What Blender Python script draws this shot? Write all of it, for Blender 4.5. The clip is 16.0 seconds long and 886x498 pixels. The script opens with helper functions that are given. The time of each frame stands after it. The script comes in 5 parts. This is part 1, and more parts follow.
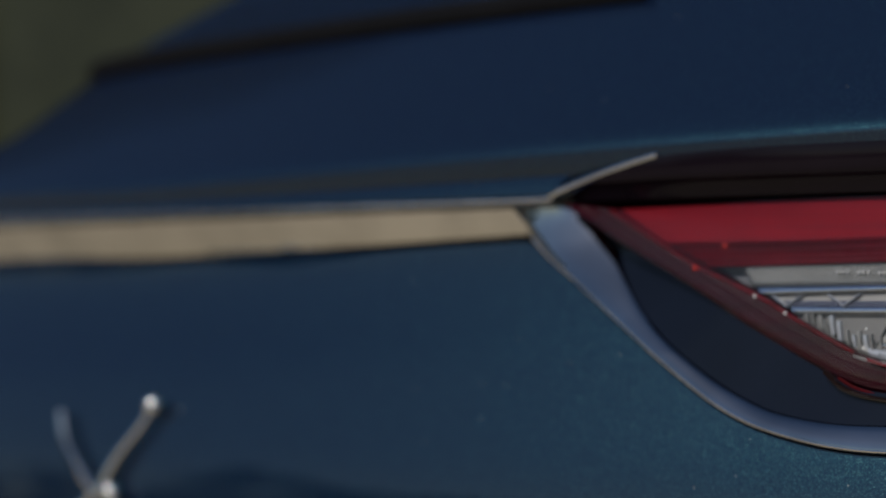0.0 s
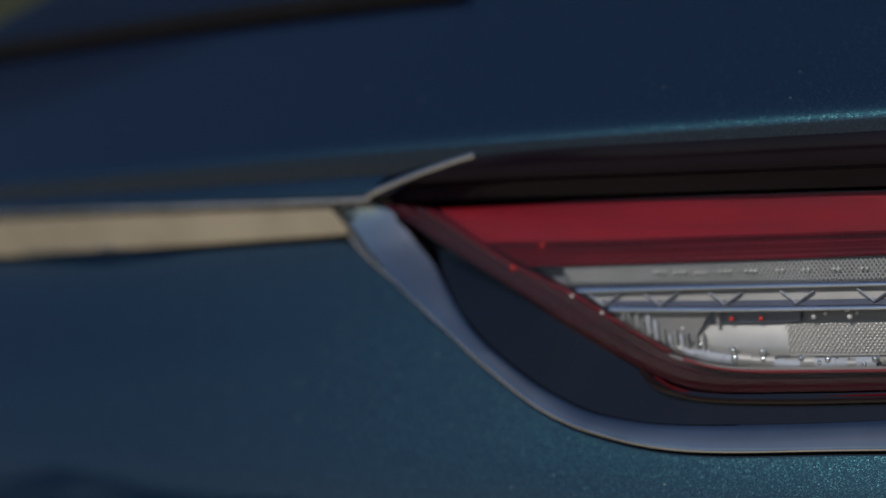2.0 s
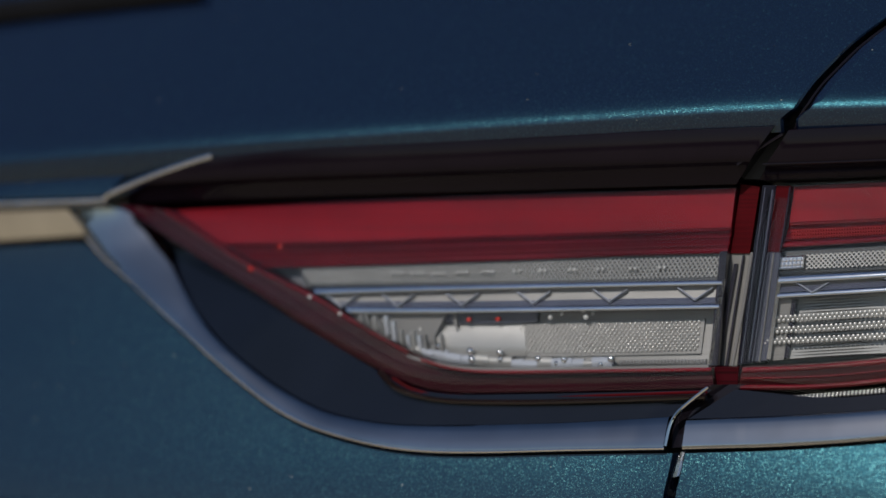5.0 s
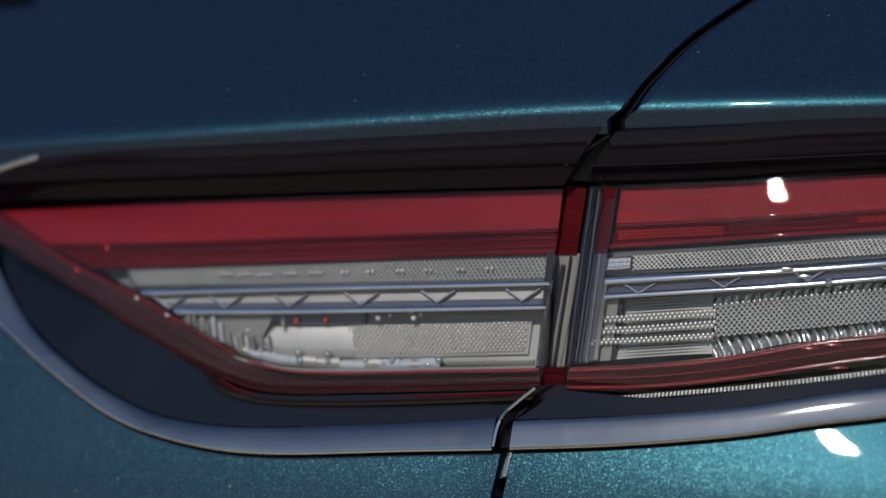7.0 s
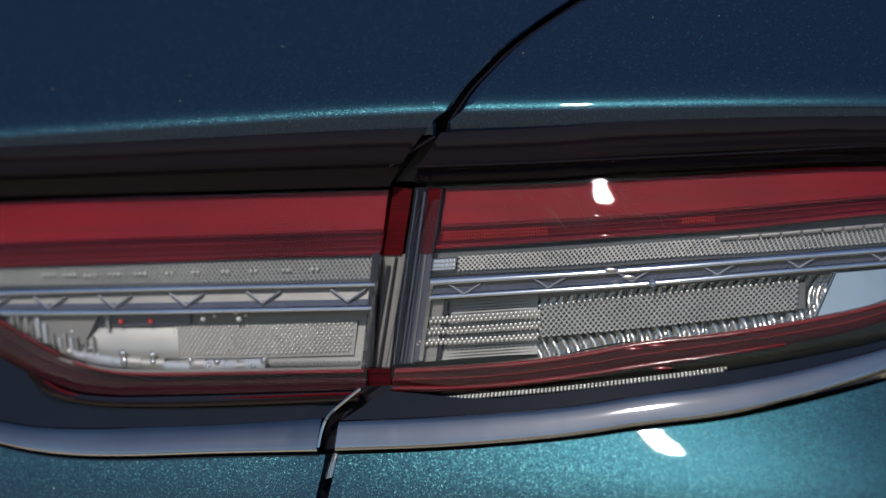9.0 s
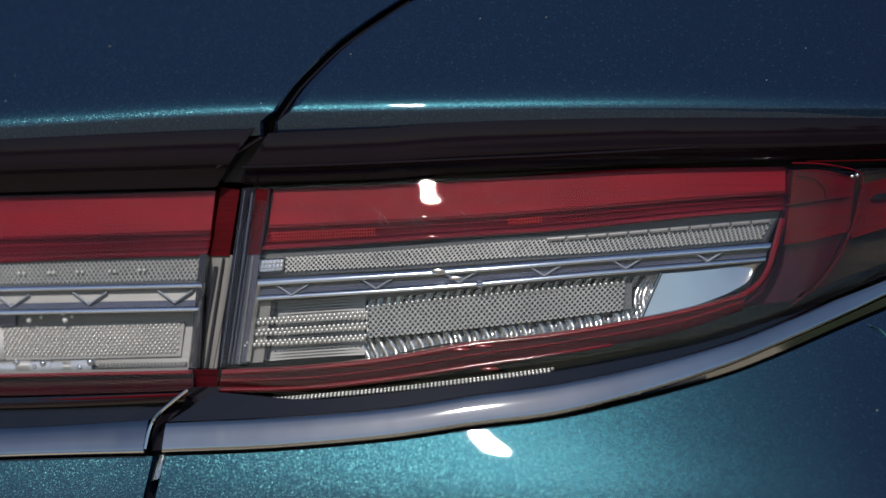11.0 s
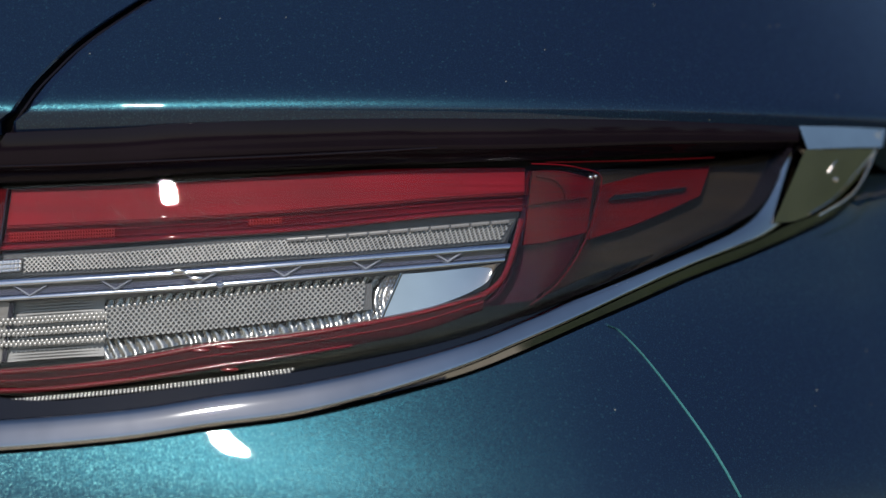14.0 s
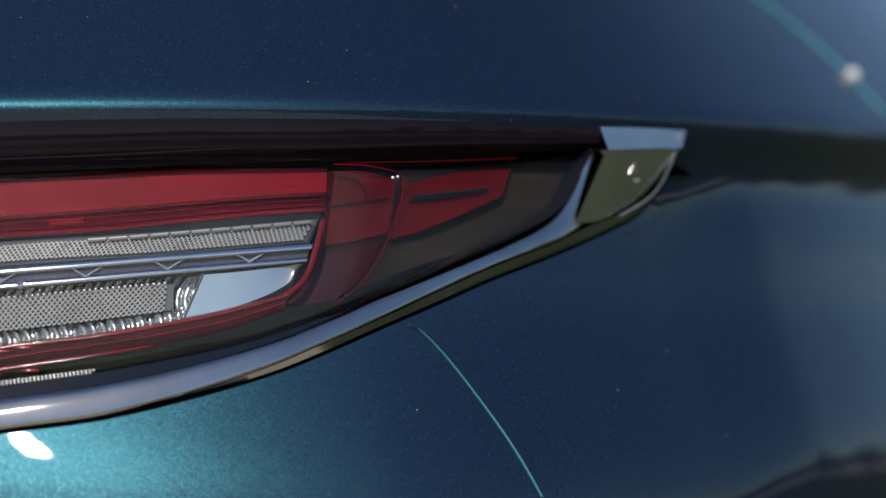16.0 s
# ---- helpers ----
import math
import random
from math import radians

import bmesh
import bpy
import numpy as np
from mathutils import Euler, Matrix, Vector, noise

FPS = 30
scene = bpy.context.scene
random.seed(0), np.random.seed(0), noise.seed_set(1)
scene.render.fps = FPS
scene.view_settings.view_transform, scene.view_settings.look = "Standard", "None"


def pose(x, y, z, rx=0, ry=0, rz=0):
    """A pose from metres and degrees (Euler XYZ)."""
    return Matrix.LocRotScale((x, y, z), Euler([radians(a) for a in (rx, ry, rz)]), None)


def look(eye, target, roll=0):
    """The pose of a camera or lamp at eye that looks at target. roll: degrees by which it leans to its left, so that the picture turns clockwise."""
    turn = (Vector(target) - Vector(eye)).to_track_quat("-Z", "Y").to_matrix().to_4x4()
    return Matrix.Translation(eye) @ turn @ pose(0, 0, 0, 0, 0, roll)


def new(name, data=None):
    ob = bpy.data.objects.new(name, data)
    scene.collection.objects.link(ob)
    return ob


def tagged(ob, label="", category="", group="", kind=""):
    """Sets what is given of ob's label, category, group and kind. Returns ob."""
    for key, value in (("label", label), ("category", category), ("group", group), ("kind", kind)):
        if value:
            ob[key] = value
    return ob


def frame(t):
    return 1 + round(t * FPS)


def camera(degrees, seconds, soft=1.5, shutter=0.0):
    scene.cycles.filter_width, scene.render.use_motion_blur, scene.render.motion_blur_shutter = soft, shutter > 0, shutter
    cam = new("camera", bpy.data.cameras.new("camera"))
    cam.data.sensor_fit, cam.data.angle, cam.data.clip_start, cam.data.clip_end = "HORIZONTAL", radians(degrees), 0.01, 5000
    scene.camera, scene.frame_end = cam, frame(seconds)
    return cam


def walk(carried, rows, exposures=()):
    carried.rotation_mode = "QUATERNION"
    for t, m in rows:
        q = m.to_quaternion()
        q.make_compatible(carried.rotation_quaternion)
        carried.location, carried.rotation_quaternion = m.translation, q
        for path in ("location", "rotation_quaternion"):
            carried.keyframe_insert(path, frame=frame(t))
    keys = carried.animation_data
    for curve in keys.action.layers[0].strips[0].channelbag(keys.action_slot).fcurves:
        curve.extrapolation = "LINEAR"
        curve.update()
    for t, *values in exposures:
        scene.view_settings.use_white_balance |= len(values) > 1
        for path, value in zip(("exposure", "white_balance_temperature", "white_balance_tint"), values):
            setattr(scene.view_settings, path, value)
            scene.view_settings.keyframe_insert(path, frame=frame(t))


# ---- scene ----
# ---- camera ----
cam = camera(15.0, 16.0, soft=1.5)
EYE = (1.318, -1.273, 1.0)
PAN = [(0, -41.000, -0.000), (0.5, -40.282, -0.004), (1, -39.436, -0.006), (1.5, -38.701, -0.001), (2, -37.902, -0.002), (2.5, -37.171, 0.004), (3, -36.442, 0.005), (3.5, -35.760, 0.009), (4, -34.983, 0.012), (4.5, -34.207, 0.013), (7, -30.509, 0.033), (7.5, -29.802, 0.038), (8, -29.011, 0.047), (8.5, -28.316, 0.046), (9, -27.537, 0.046), (9.5, -26.800, 0.049), (12, -23.111, 0.066), (12.5, -22.359, 0.067), (13, -21.607, 0.068), (13.5, -20.916, 0.069), (14, -20.179, 0.069), (14.5, -19.428, 0.068), (15, -18.533, 0.069), (15.5, -17.663, 0.070), (16, -16.811, 0.075)]
cam.data.dof.use_dof = True
cam.data.dof.focus_distance = 1.525
cam.data.dof.aperture_fstop = 2.7
walk(cam, [(t, Matrix.Translation(EYE) @ pose(0, 0, 0, 0, 0, -az) @ pose(0, 0, 0, 90 + el)) for t, az, el in PAN],
     exposures=[(0, -0.70), (4.5, -0.62), (9, -0.37), (13, -0.15), (16, -0.05)])

# ---- light ----
SUN_AZ, SUN_EL = 8.5, 38.0      # degrees from straight behind the car towards its right side, and over the horizon
sun_way = Vector((math.sin(radians(SUN_AZ)) * math.cos(radians(SUN_EL)), -math.cos(radians(SUN_AZ)) * math.cos(radians(SUN_EL)), math.sin(radians(SUN_EL))))
world = bpy.data.worlds.new("sky")
scene.world = world
world.use_nodes = True
sky = world.node_tree.nodes.new("ShaderNodeTexSky")
sky.sky_type, sky.sun_disc = "NISHITA", False
sky.air_density, sky.dust_density, sky.ozone_density = 1.15, 0.5, 3.2
sky.sun_elevation = radians(SUN_EL)
sky.sun_rotation = math.atan2(sun_way.x, sun_way.y)
background = world.node_tree.nodes["Background"]
background.inputs["Strength"].default_value = 0.108
world.node_tree.links.new(sky.outputs[0], background.inputs["Color"])
lamp = bpy.data.lights.new("sun", "SUN")
lamp.energy, lamp.angle, lamp.color = 5.0, radians(0.53), (1.0, 0.95, 0.88)
new("sun", lamp).matrix_world = look(sun_way * 50, (0, 0, 0))


# ---- materials ----
class Nodes:
    def __init__(self, name):
        self.mat = bpy.data.materials.new(name)
        self.mat.use_nodes = True
        self.tree = self.mat.node_tree
        self.shader = self.tree.nodes["Principled BSDF"]
        self.out = self.tree.nodes["Material Output"]

    def add(self, kind, **values):
        n = self.tree.nodes.new("ShaderNode" + kind)
        for key, value in values.items():
            n.inputs[key.replace("_", " ")].default_value = value
        return n

    def link(self, a, b):
        self.tree.links.new(a, b)

    def coord(self):
        return self.add("TexCoord").outputs["Object"]

    def noise(self, scale, detail=3.0, rough=0.55):
        n = self.add("TexNoise", Scale=scale, Detail=detail, Roughness=rough)
        self.link(self.coord(), n.inputs["Vector"])
        return n.outputs["Fac"]

    def ramp(self, value, stops):
        r = self.add("ValToRGB")
        el = r.color_ramp.elements
        while len(el) < len(stops):
            el.new(0.5)
        for e, (p, c) in zip(el, stops):
            e.position, e.color = p, (*c, 1) if len(c) == 3 else c
        self.link(value, r.inputs[0])
        return r.outputs[0]

    def span(self, value, a, b):
        m = self.add("MapRange")
        m.inputs["To Min"].default_value, m.inputs["To Max"].default_value = a, b
        self.link(value, m.inputs["Value"])
        return m.outputs[0]

    def bump(self, value, strength, distance):
        b = self.add("Bump", Strength=strength, Distance=distance)
        self.link(value, b.inputs["Height"])
        return b.outputs[0]

    def set(self, **values):
        for key, value in values.items():
            self.shader.inputs[key.replace("_", " ")].default_value = value
        return self


def paint_material():
    """Blue ground coat with teal flakes in it, under clear lacquer."""
    n = Nodes("teal_metallic_paint").set(Metallic=1.0, Roughness=0.345, Coat_Weight=1.0, Coat_Roughness=0.012, Coat_IOR=1.5)
    cell = n.add("TexVoronoi", Scale=3000.0)
    n.link(n.coord(), cell.inputs["Vector"])
    tilt = n.add("VectorMath")
    tilt.operation = "SUBTRACT"
    n.link(cell.outputs["Color"], tilt.inputs[0])
    tilt.inputs[1].default_value = (0.5, 0.5, 0.5)
    size = n.add("VectorMath")
    size.operation = "SCALE"
    n.link(tilt.outputs[0], size.inputs[0])
    size.inputs["Scale"].default_value = 0.15
    geo = n.add("NewGeometry")
    both = n.add("VectorMath")
    n.link(geo.outputs["Normal"], both.inputs[0])
    n.link(size.outputs[0], both.inputs[1])
    unit = n.add("VectorMath")
    unit.operation = "NORMALIZE"
    n.link(both.outputs[0], unit.inputs[0])
    n.link(unit.outputs[0], n.shader.inputs["Normal"])
    n.link(n.ramp(cell.outputs["Color"], [(0.0, (0.005, 0.033, 0.043)), (0.7, (0.009, 0.044, 0.059)), (1.0, (0.068, 0.19, 0.198))]), n.shader.inputs["Base Color"])
    base = n.add("BsdfPrincipled", Roughness=0.5, Specular_IOR_Level=0.0, Coat_Weight=1.0, Coat_Roughness=0.012, Coat_IOR=1.5)
    speck = n.add("TexVoronoi", Scale=75.0)
    n.link(n.coord(), speck.inputs["Vector"])
    dust = n.ramp(speck.outputs["Distance"], [(0.0, (0.30, 0.32, 0.30)), (0.022, (0.30, 0.32, 0.30)), (0.034, (0.0, 0.0, 0.0))])
    fine = n.add("TexVoronoi", Scale=330.0)
    n.link(n.coord(), fine.inputs["Vector"])
    # Faint sparkle of the flakes is put into the colour as specks.
    glint = n.ramp(fine.outputs["Distance"], [(0.0, (0.016, 0.045, 0.075)), (0.09, (0.016, 0.045, 0.075)), (0.20, (0.0058, 0.0098, 0.0345))])
    both_specks = n.add("MixRGB", Fac=1.0)
    both_specks.blend_type = "LIGHTEN"
    n.link(dust, both_specks.inputs[1])
    n.link(glint, both_specks.inputs[2])
    n.link(both_specks.outputs[0], base.inputs["Base Color"])
    mix = n.add("MixShader", Fac=0.5)
    n.link(base.outputs[0], mix.inputs[1])
    n.link(n.shader.outputs[0], mix.inputs[2])
    n.link(mix.outputs[0], n.out.inputs["Surface"])
    return n.mat


def gloss_material(name, colour, rough=0.05, metal=0.0, coat=0.0, level=0.5, lines=0.0):
    """A smooth surface with slight unevenness; lines adds fine level streaks."""
    n = Nodes(name).set(Metallic=metal, Coat_Weight=coat, Specular_IOR_Level=level)
    v = n.noise(60.0)
    n.link(n.span(v, rough * 0.8, rough * 1.3), n.shader.inputs["Roughness"])
    a, b = [c * 0.85 for c in colour], [min(1, c * 1.12) for c in colour]
    tone = n.ramp(n.noise(25.0), [(0.3, a), (0.7, b)])
    if lines:
        way = n.add("Mapping")
        way.inputs["Scale"].default_value = (9, 9, 800)
        n.link(n.coord(), way.inputs["Vector"])
        streak = n.add("TexNoise", Scale=1.0, Detail=3.0)
        n.link(way.outputs[0], streak.inputs["Vector"])
        mix = n.add("MixRGB", Fac=1.0)
        mix.blend_type = "MULTIPLY"
        n.link(tone, mix.inputs[1])
        n.link(n.ramp(streak.outputs["Fac"], [(0.36, (1 - lines,) * 3), (0.56, (1.0,) * 3)]), mix.inputs[2])
        tone = mix.outputs[0]
    n.link(tone, n.shader.inputs["Base Color"])
    return n.mat


def clear_material(name, tint, gloss=1.0):
    """A thin clear or tinted plastic cover: it lets light through and mirrors at its face."""
    n = Nodes(name)
    clear = n.add("BsdfTransparent", Color=(*tint, 1))
    shine = n.add("BsdfGlossy", Color=(gloss, gloss, gloss, 1), Roughness=0.008)
    facing = n.add("LayerWeight", Blend=0.5)
    bend = n.add("Math")
    bend.operation = "POWER"
    n.link(facing.outputs["Facing"], bend.inputs[0])
    bend.inputs[1].default_value = 5.0
    mix = n.add("MixShader")
    n.link(n.span(bend.outputs[0], 0.04, 1.0), mix.inputs[0])
    n.link(clear.outputs[0], mix.inputs[1])
    n.link(shine.outputs[0], mix.inputs[2])
    n.link(mix.outputs[0], n.out.inputs["Surface"])
    return n.mat


PAINT = paint_material()
CHROME = gloss_material("chrome", (0.68, 0.655, 0.62), 0.03, 1.0)
BLACK = gloss_material("gloss_black_plastic", (0.0075, 0.0062, 0.0090), 0.06, level=0.21)
RUBBER = gloss_material("dark_rubber", (0.012, 0.012, 0.013), 0.6)
RED = gloss_material("red_lamp_plastic", (0.168, 0.0040, 0.0105), 0.5, level=0.05, lines=0.3)
DARK_RED = gloss_material("dark_red_plastic", (0.024, 0.0020, 0.0062), 0.40, level=0.03, lines=0.4)
SILVER = gloss_material("silvered_reflector", (0.62, 0.62, 0.62), 0.22, 1.0)
FROST = gloss_material("frosted_clear_plastic", (0.165, 0.162, 0.164), 0.3, 0.0, 0.2)
GROOVE = gloss_material("grey_grooves", (0.075, 0.075, 0.078), 0.3, 0.2)
BACKING = gloss_material("blue_grey_backing", (0.15, 0.155, 0.175), 0.3, 0.0, 0.3)
RED_DEEP = gloss_material("deep_red_plastic", (0.055, 0.002, 0.004), 0.35, level=0.05, lines=0.4)
RED_STEP = gloss_material("stepped_red_plastic", (0.115, 0.003, 0.009), 0.4, level=0.06, lines=0.45)
RED_TIP = gloss_material("smoky_red_plastic", (0.066, 0.0020, 0.0021), 0.4, level=0.03, lines=0.3)
DUSTY = gloss_material("dusty_grey_plastic", (0.16, 0.155, 0.15), 0.5)
RED_SHELL = gloss_material("dark_purple_shell", (0.038, 0.0045, 0.015), 0.5, level=0.05, lines=0.3)
BAR_CHROME = gloss_material("bright_bar_chrome", (0.60, 0.63, 0.71), 0.08, 1.0)
WARM_SILVER = gloss_material("warm_grey_plate", (0.215, 0.208, 0.202), 0.35, 0.15, lines=0.15)
BLUE_GREY = gloss_material("bluish_clear_plastic", (0.072, 0.077, 0.112), 0.15, 0.2, 0.3)
SMOKED = gloss_material("smoked_plastic", (0.018, 0.018, 0.030), 0.15, 0.0, 0.15)
PRISM = gloss_material("clear_prisms", (0.42, 0.415, 0.405), 0.27, 0.4)
BEAD = gloss_material("clear_beads", (0.36, 0.355, 0.345), 0.28, 0.3)
FLUTE = gloss_material("silvered_flutes", (0.40, 0.395, 0.38), 0.22, 0.9)
CHROME_FACET = gloss_material("bright_facets", (0.7, 0.7, 0.7), 0.13, 1.0)
BRIGHT = gloss_material("bright_white_plastic", (0.50, 0.50, 0.50), 0.2, 0.0, 0.5)
RIM_RED = gloss_material("rim_red_plastic", (0.036, 0.0014, 0.0040), 0.28, level=0.08, lines=0.6)
CHEVRON = gloss_material("pale_clear_plastic", (0.30, 0.32, 0.38), 0.25, 0.2)
GUIDE = gloss_material("pale_clear_guide", (0.36, 0.38, 0.43), 0.12, 0.2, 0.5)
NAVY = gloss_material("navy_gloss_plastic", (0.0030, 0.0042, 0.0090), 0.05, level=0.34)
# Dark plastic; the flare haze over the bands is put into its plum tint.
PLUM = gloss_material("plum_gloss_plastic", (0.0058, 0.0036, 0.0062), 0.06, level=0.15)
# Dimmer reflections on the inner trim are put into its darker copy.
TRIM_DIM = gloss_material("dim_trim_chrome", (0.230, 0.245, 0.275), 0.04, 1.0)
TRIM = gloss_material("trim_chrome", (0.365, 0.37, 0.385), 0.03, 1.0)
RED_GLOSS = gloss_material("polished_red_plastic", (0.135, 0.0042, 0.0100), 0.13, level=0.5, lines=0.4)
LIP = gloss_material("brown_black_gloss", (0.010, 0.0062, 0.0052), 0.10, level=0.5)
RED_GLINT = gloss_material("red_glint_plastic", (0.17, 0.008, 0.012), 0.21, level=1.0)
SATIN = gloss_material("satin_silver_bowl", (0.26, 0.257, 0.255), 0.33, 0.4)
# Olive of the mirrored trees is put into the window's base colour.
WINDOW_MIRRORED = gloss_material("olive_reflection_glass", (0.024, 0.026, 0.014), 0.10, level=0.2)
FLAT_BLACK = gloss_material("black_seal", (0.004, 0.004, 0.005), 0.5, level=0.1)
# Brown of the ground mirrored in the cover is put into this colour.
TIP_BROWN = gloss_material("smoky_brown_reflection", (0.024, 0.0175, 0.0115), 0.5, level=0.05, lines=0.5)
RED_PRISM = gloss_material("orange_red_prisms", (0.20, 0.009, 0.010), 0.35, level=0.2)
BRIGHT_RED = gloss_material("bright_red_plastic", (0.5, 0.03, 0.02), 0.2)
PALE_METAL = gloss_material("satin_metal", (0.66, 0.66, 0.67), 0.20, 1.0)
CLEAR = clear_material("clear_lamp_cover", (0.95, 0.95, 0.95), 0.50)
EDGE_GLEAM = gloss_material("teal_edge_gleam", (0.05, 0.21, 0.23), 0.4, 0.0, 0.5)
SHELL_CLEAR = clear_material("red_tinted_shell", (0.84, 0.44, 0.54), 0.5)
GLASS = gloss_material("dark_window_glass", (0.008, 0.009, 0.008), 0.02)


def ground_material():
    n = Nodes("dry_sandy_ground").set(Roughness=0.95)
    n.link(n.ramp(n.noise(0.35, 6.0), [(0.3, (0.30, 0.25, 0.17)), (0.6, (0.44, 0.37, 0.26)), (0.8, (0.50, 0.43, 0.31))]), n.shader.inputs["Base Color"])
    n.link(n.bump(n.noise(18.0, 6.0), 0.3, 0.02), n.shader.inputs["Normal"])
    return n.mat


def leaf_material():
    n = Nodes("dry_olive_foliage").set(Roughness=0.7)
    n.link(n.ramp(n.noise(1.3, 4.0), [(0.3, (0.045, 0.052, 0.014)), (0.7, (0.11, 0.105, 0.03))]), n.shader.inputs["Base Color"])
    return n.mat


def bark_material():
    n = Nodes("tree_bark").set(Roughness=0.9)
    n.link(n.ramp(n.noise(9.0, 5.0), [(0.3, (0.06, 0.045, 0.03)), (0.7, (0.14, 0.11, 0.08))]), n.shader.inputs["Base Color"])
    return n.mat


def grass_material():
    n = Nodes("rough_grass").set(Roughness=0.85)
    n.link(n.ramp(n.noise(14.0, 7.0, 0.7), [(0.3, (0.018, 0.028, 0.008)), (0.55, (0.05, 0.065, 0.018)), (0.75, (0.12, 0.115, 0.04))]), n.shader.inputs["Base Color"])
    n.link(n.bump(n.noise(60.0, 6.0), 1.0, 0.03), n.shader.inputs["Normal"])
    return n.mat


GRASS = grass_material()
GROUND, LEAF, BARK = ground_material(), leaf_material(), bark_material()

# ---- the skin of the car ----
# skin coordinates: s along the tail from the middle, z up, o inwards from the skin
HEAD_S = (0, .3, .6, .75, .85, .95, 1.05, 1.2, 1.5, 3.0)
HEAD_A = (0, 9, 15, 21, 31, 48, 66, 76, 84, 90)
STEP = 0.005
SKIN_S = np.arange(0, 5.0, STEP)


def eased(a, n):
    b = np.concatenate([2 * a[0] - a[n:0:-1], a, np.full(n, a[-1])])
    return np.convolve(b, np.ones(n) / n, "same")[n:-n]


SKIN_H = np.radians(eased(eased(np.interp(SKIN_S, HEAD_S, HEAD_A), 21), 21))
SKIN_X = np.concatenate([[0], np.cumsum(np.cos(SKIN_H))[:-1]]) * STEP
SKIN_Y = np.concatenate([[0], np.cumsum(np.sin(SKIN_H))[:-1]]) * STEP
CREASE_S = (-.3, 0.0, .3, .6, .75, .9, 1.1, 3.0)
CREASE_Z = (1.026, 1.031, 1.0485, 1.0635, 1.0655, 1.0655, 1.063, 1.060)
# section: height over the crease, depth inwards
SEC_H = (-.75, -.60, -.40, -.26, -.215, -.195, -.178, -.168, -.125, -.095, -.065, -.045, -.030, -.018, -.012, -.007, -.003, 0.0, .003, .006, .010, .016, .024, .04, .06, .10, .16)
SEC_D = (.060, .010, -.028, -.0355, -.0336, -.0319, -.0294, -.0272, -.0156, -.0072, -.0006, .002, .002, -.003, -.0070, -.0094, -.0105, -.0110, -.0100, -.0081, -.0049, .0003, .0073, .0212, .0385, .074, .130)
FINE_H = np.arange(-.75, .1601, .001)


def section():
    d = np.interp(FINE_H, SEC_H, SEC_D)
    wide = eased(eased(d, 15), 15)
    fine = eased(d, 3)
    k = np.clip((np.abs(FINE_H - .003) - .010) / .015, 0, 1)
    return fine * (1 - k) + wide * k


FINE_D, TAB_X, TAB_Y, TAB_H = (list(map(float, t)) for t in (section(), SKIN_X, SKIN_Y, SKIN_H))
TAB_C = list(map(float, eased(np.interp(np.arange(-.3, 5.0, STEP), CREASE_S, CREASE_Z), 15)))


def table(values, k):
    k = min(max(k, 0), len(values) - 1.001)
    i = int(k)
    return values[i] + (values[i + 1] - values[i]) * (k - i)


def crease(s):
    return table(TAB_C, ((s if s > -.15 else -s - .3) + .3) / STEP)


def skin_depth(s, z):
    """How far the skin lies inside the plan curve; the flank stands out a little further down."""
    c = crease(s)
    k = min(1, max(0, (z - c + .10) / .06))
    f = min(1, max(0, (.995 - z) / .12))
    d = table(FINE_D, (z - c * k - 1.0655 * (1 - k) + .75) * 1000) - .060 * min(.45, max(0, abs(s) - .55)) * f * f * (3 - 2 * f)
    if .6 < s < .85 and z < .93:
        # under the trim the corner turns later, shaped to fit the highlight in view
        d -= .009 * (s - .715) * math.exp(-((s - .715) / .07) ** 2) * min(1, (.93 - z) / .012)
    if s > .86:
        # the flank stands more upright than the tail, to fit its reflections in view
        w = min(1, (s - .86) / .14)
        d += w * w * (3 - 2 * w) * .16 * max(0, .99 - z)
    if s > 1.03:
        # behind the lamp the flank swells sharply under the crease and rolls in again lower down, to fit its
        # reflections in view
        w = min(1, (s - 1.03) / .08)
        g = min(1, max(0, (1.045 - z) / .045))
        d += w * w * (3 - 2 * w) * (1.5 * (.955 - min(.955, max(z, .80))) ** 2 - .0105 * g * g * (3 - 2 * g))
    return d


def skin(s, z, o=0.0, flat=False):
    """The point s along the tail at the height z, o metres inside the skin, or inside the upright plan curve if flat."""
    a = abs(s) / STEP
    d = o if flat else o + skin_depth(s, z)
    h = table(TAB_H, a)
    x, y = table(TAB_X, a) - math.sin(h) * d, table(TAB_Y, a) + math.cos(h) * d
    return Vector((x if s >= 0 else -x, y, z))


def along(points, n):
    """n points evenly spaced on a smooth curve through the points."""
    p = np.array(points, float)
    if len(p) == 2:
        return [tuple(p[0] + (p[1] - p[0]) * k / (n - 1)) for k in range(n)]
    q = np.vstack([2 * p[0] - p[1], p, 2 * p[-1] - p[-2]])
    fine = []
    for i in range(1, len(q) - 2):
        a, b, c, d = q[i - 1:i + 3]
        for k in range(12):
            u = k / 12
            fine.append(0.5 * (2 * b + (c - a) * u + (2 * a - 5 * b + 4 * c - d) * u * u + (3 * b - a - 3 * c + d) * u ** 3))
    fine.append(p[-1])
    fine = np.array(fine)
    run = np.concatenate([[0], np.cumsum(np.linalg.norm(np.diff(fine, axis=0), axis=1))])
    t = np.linspace(0, run[-1], n)
    return [tuple(float(np.interp(v, run, fine[:, k])) for k in range(p.shape[1])) for v in t]


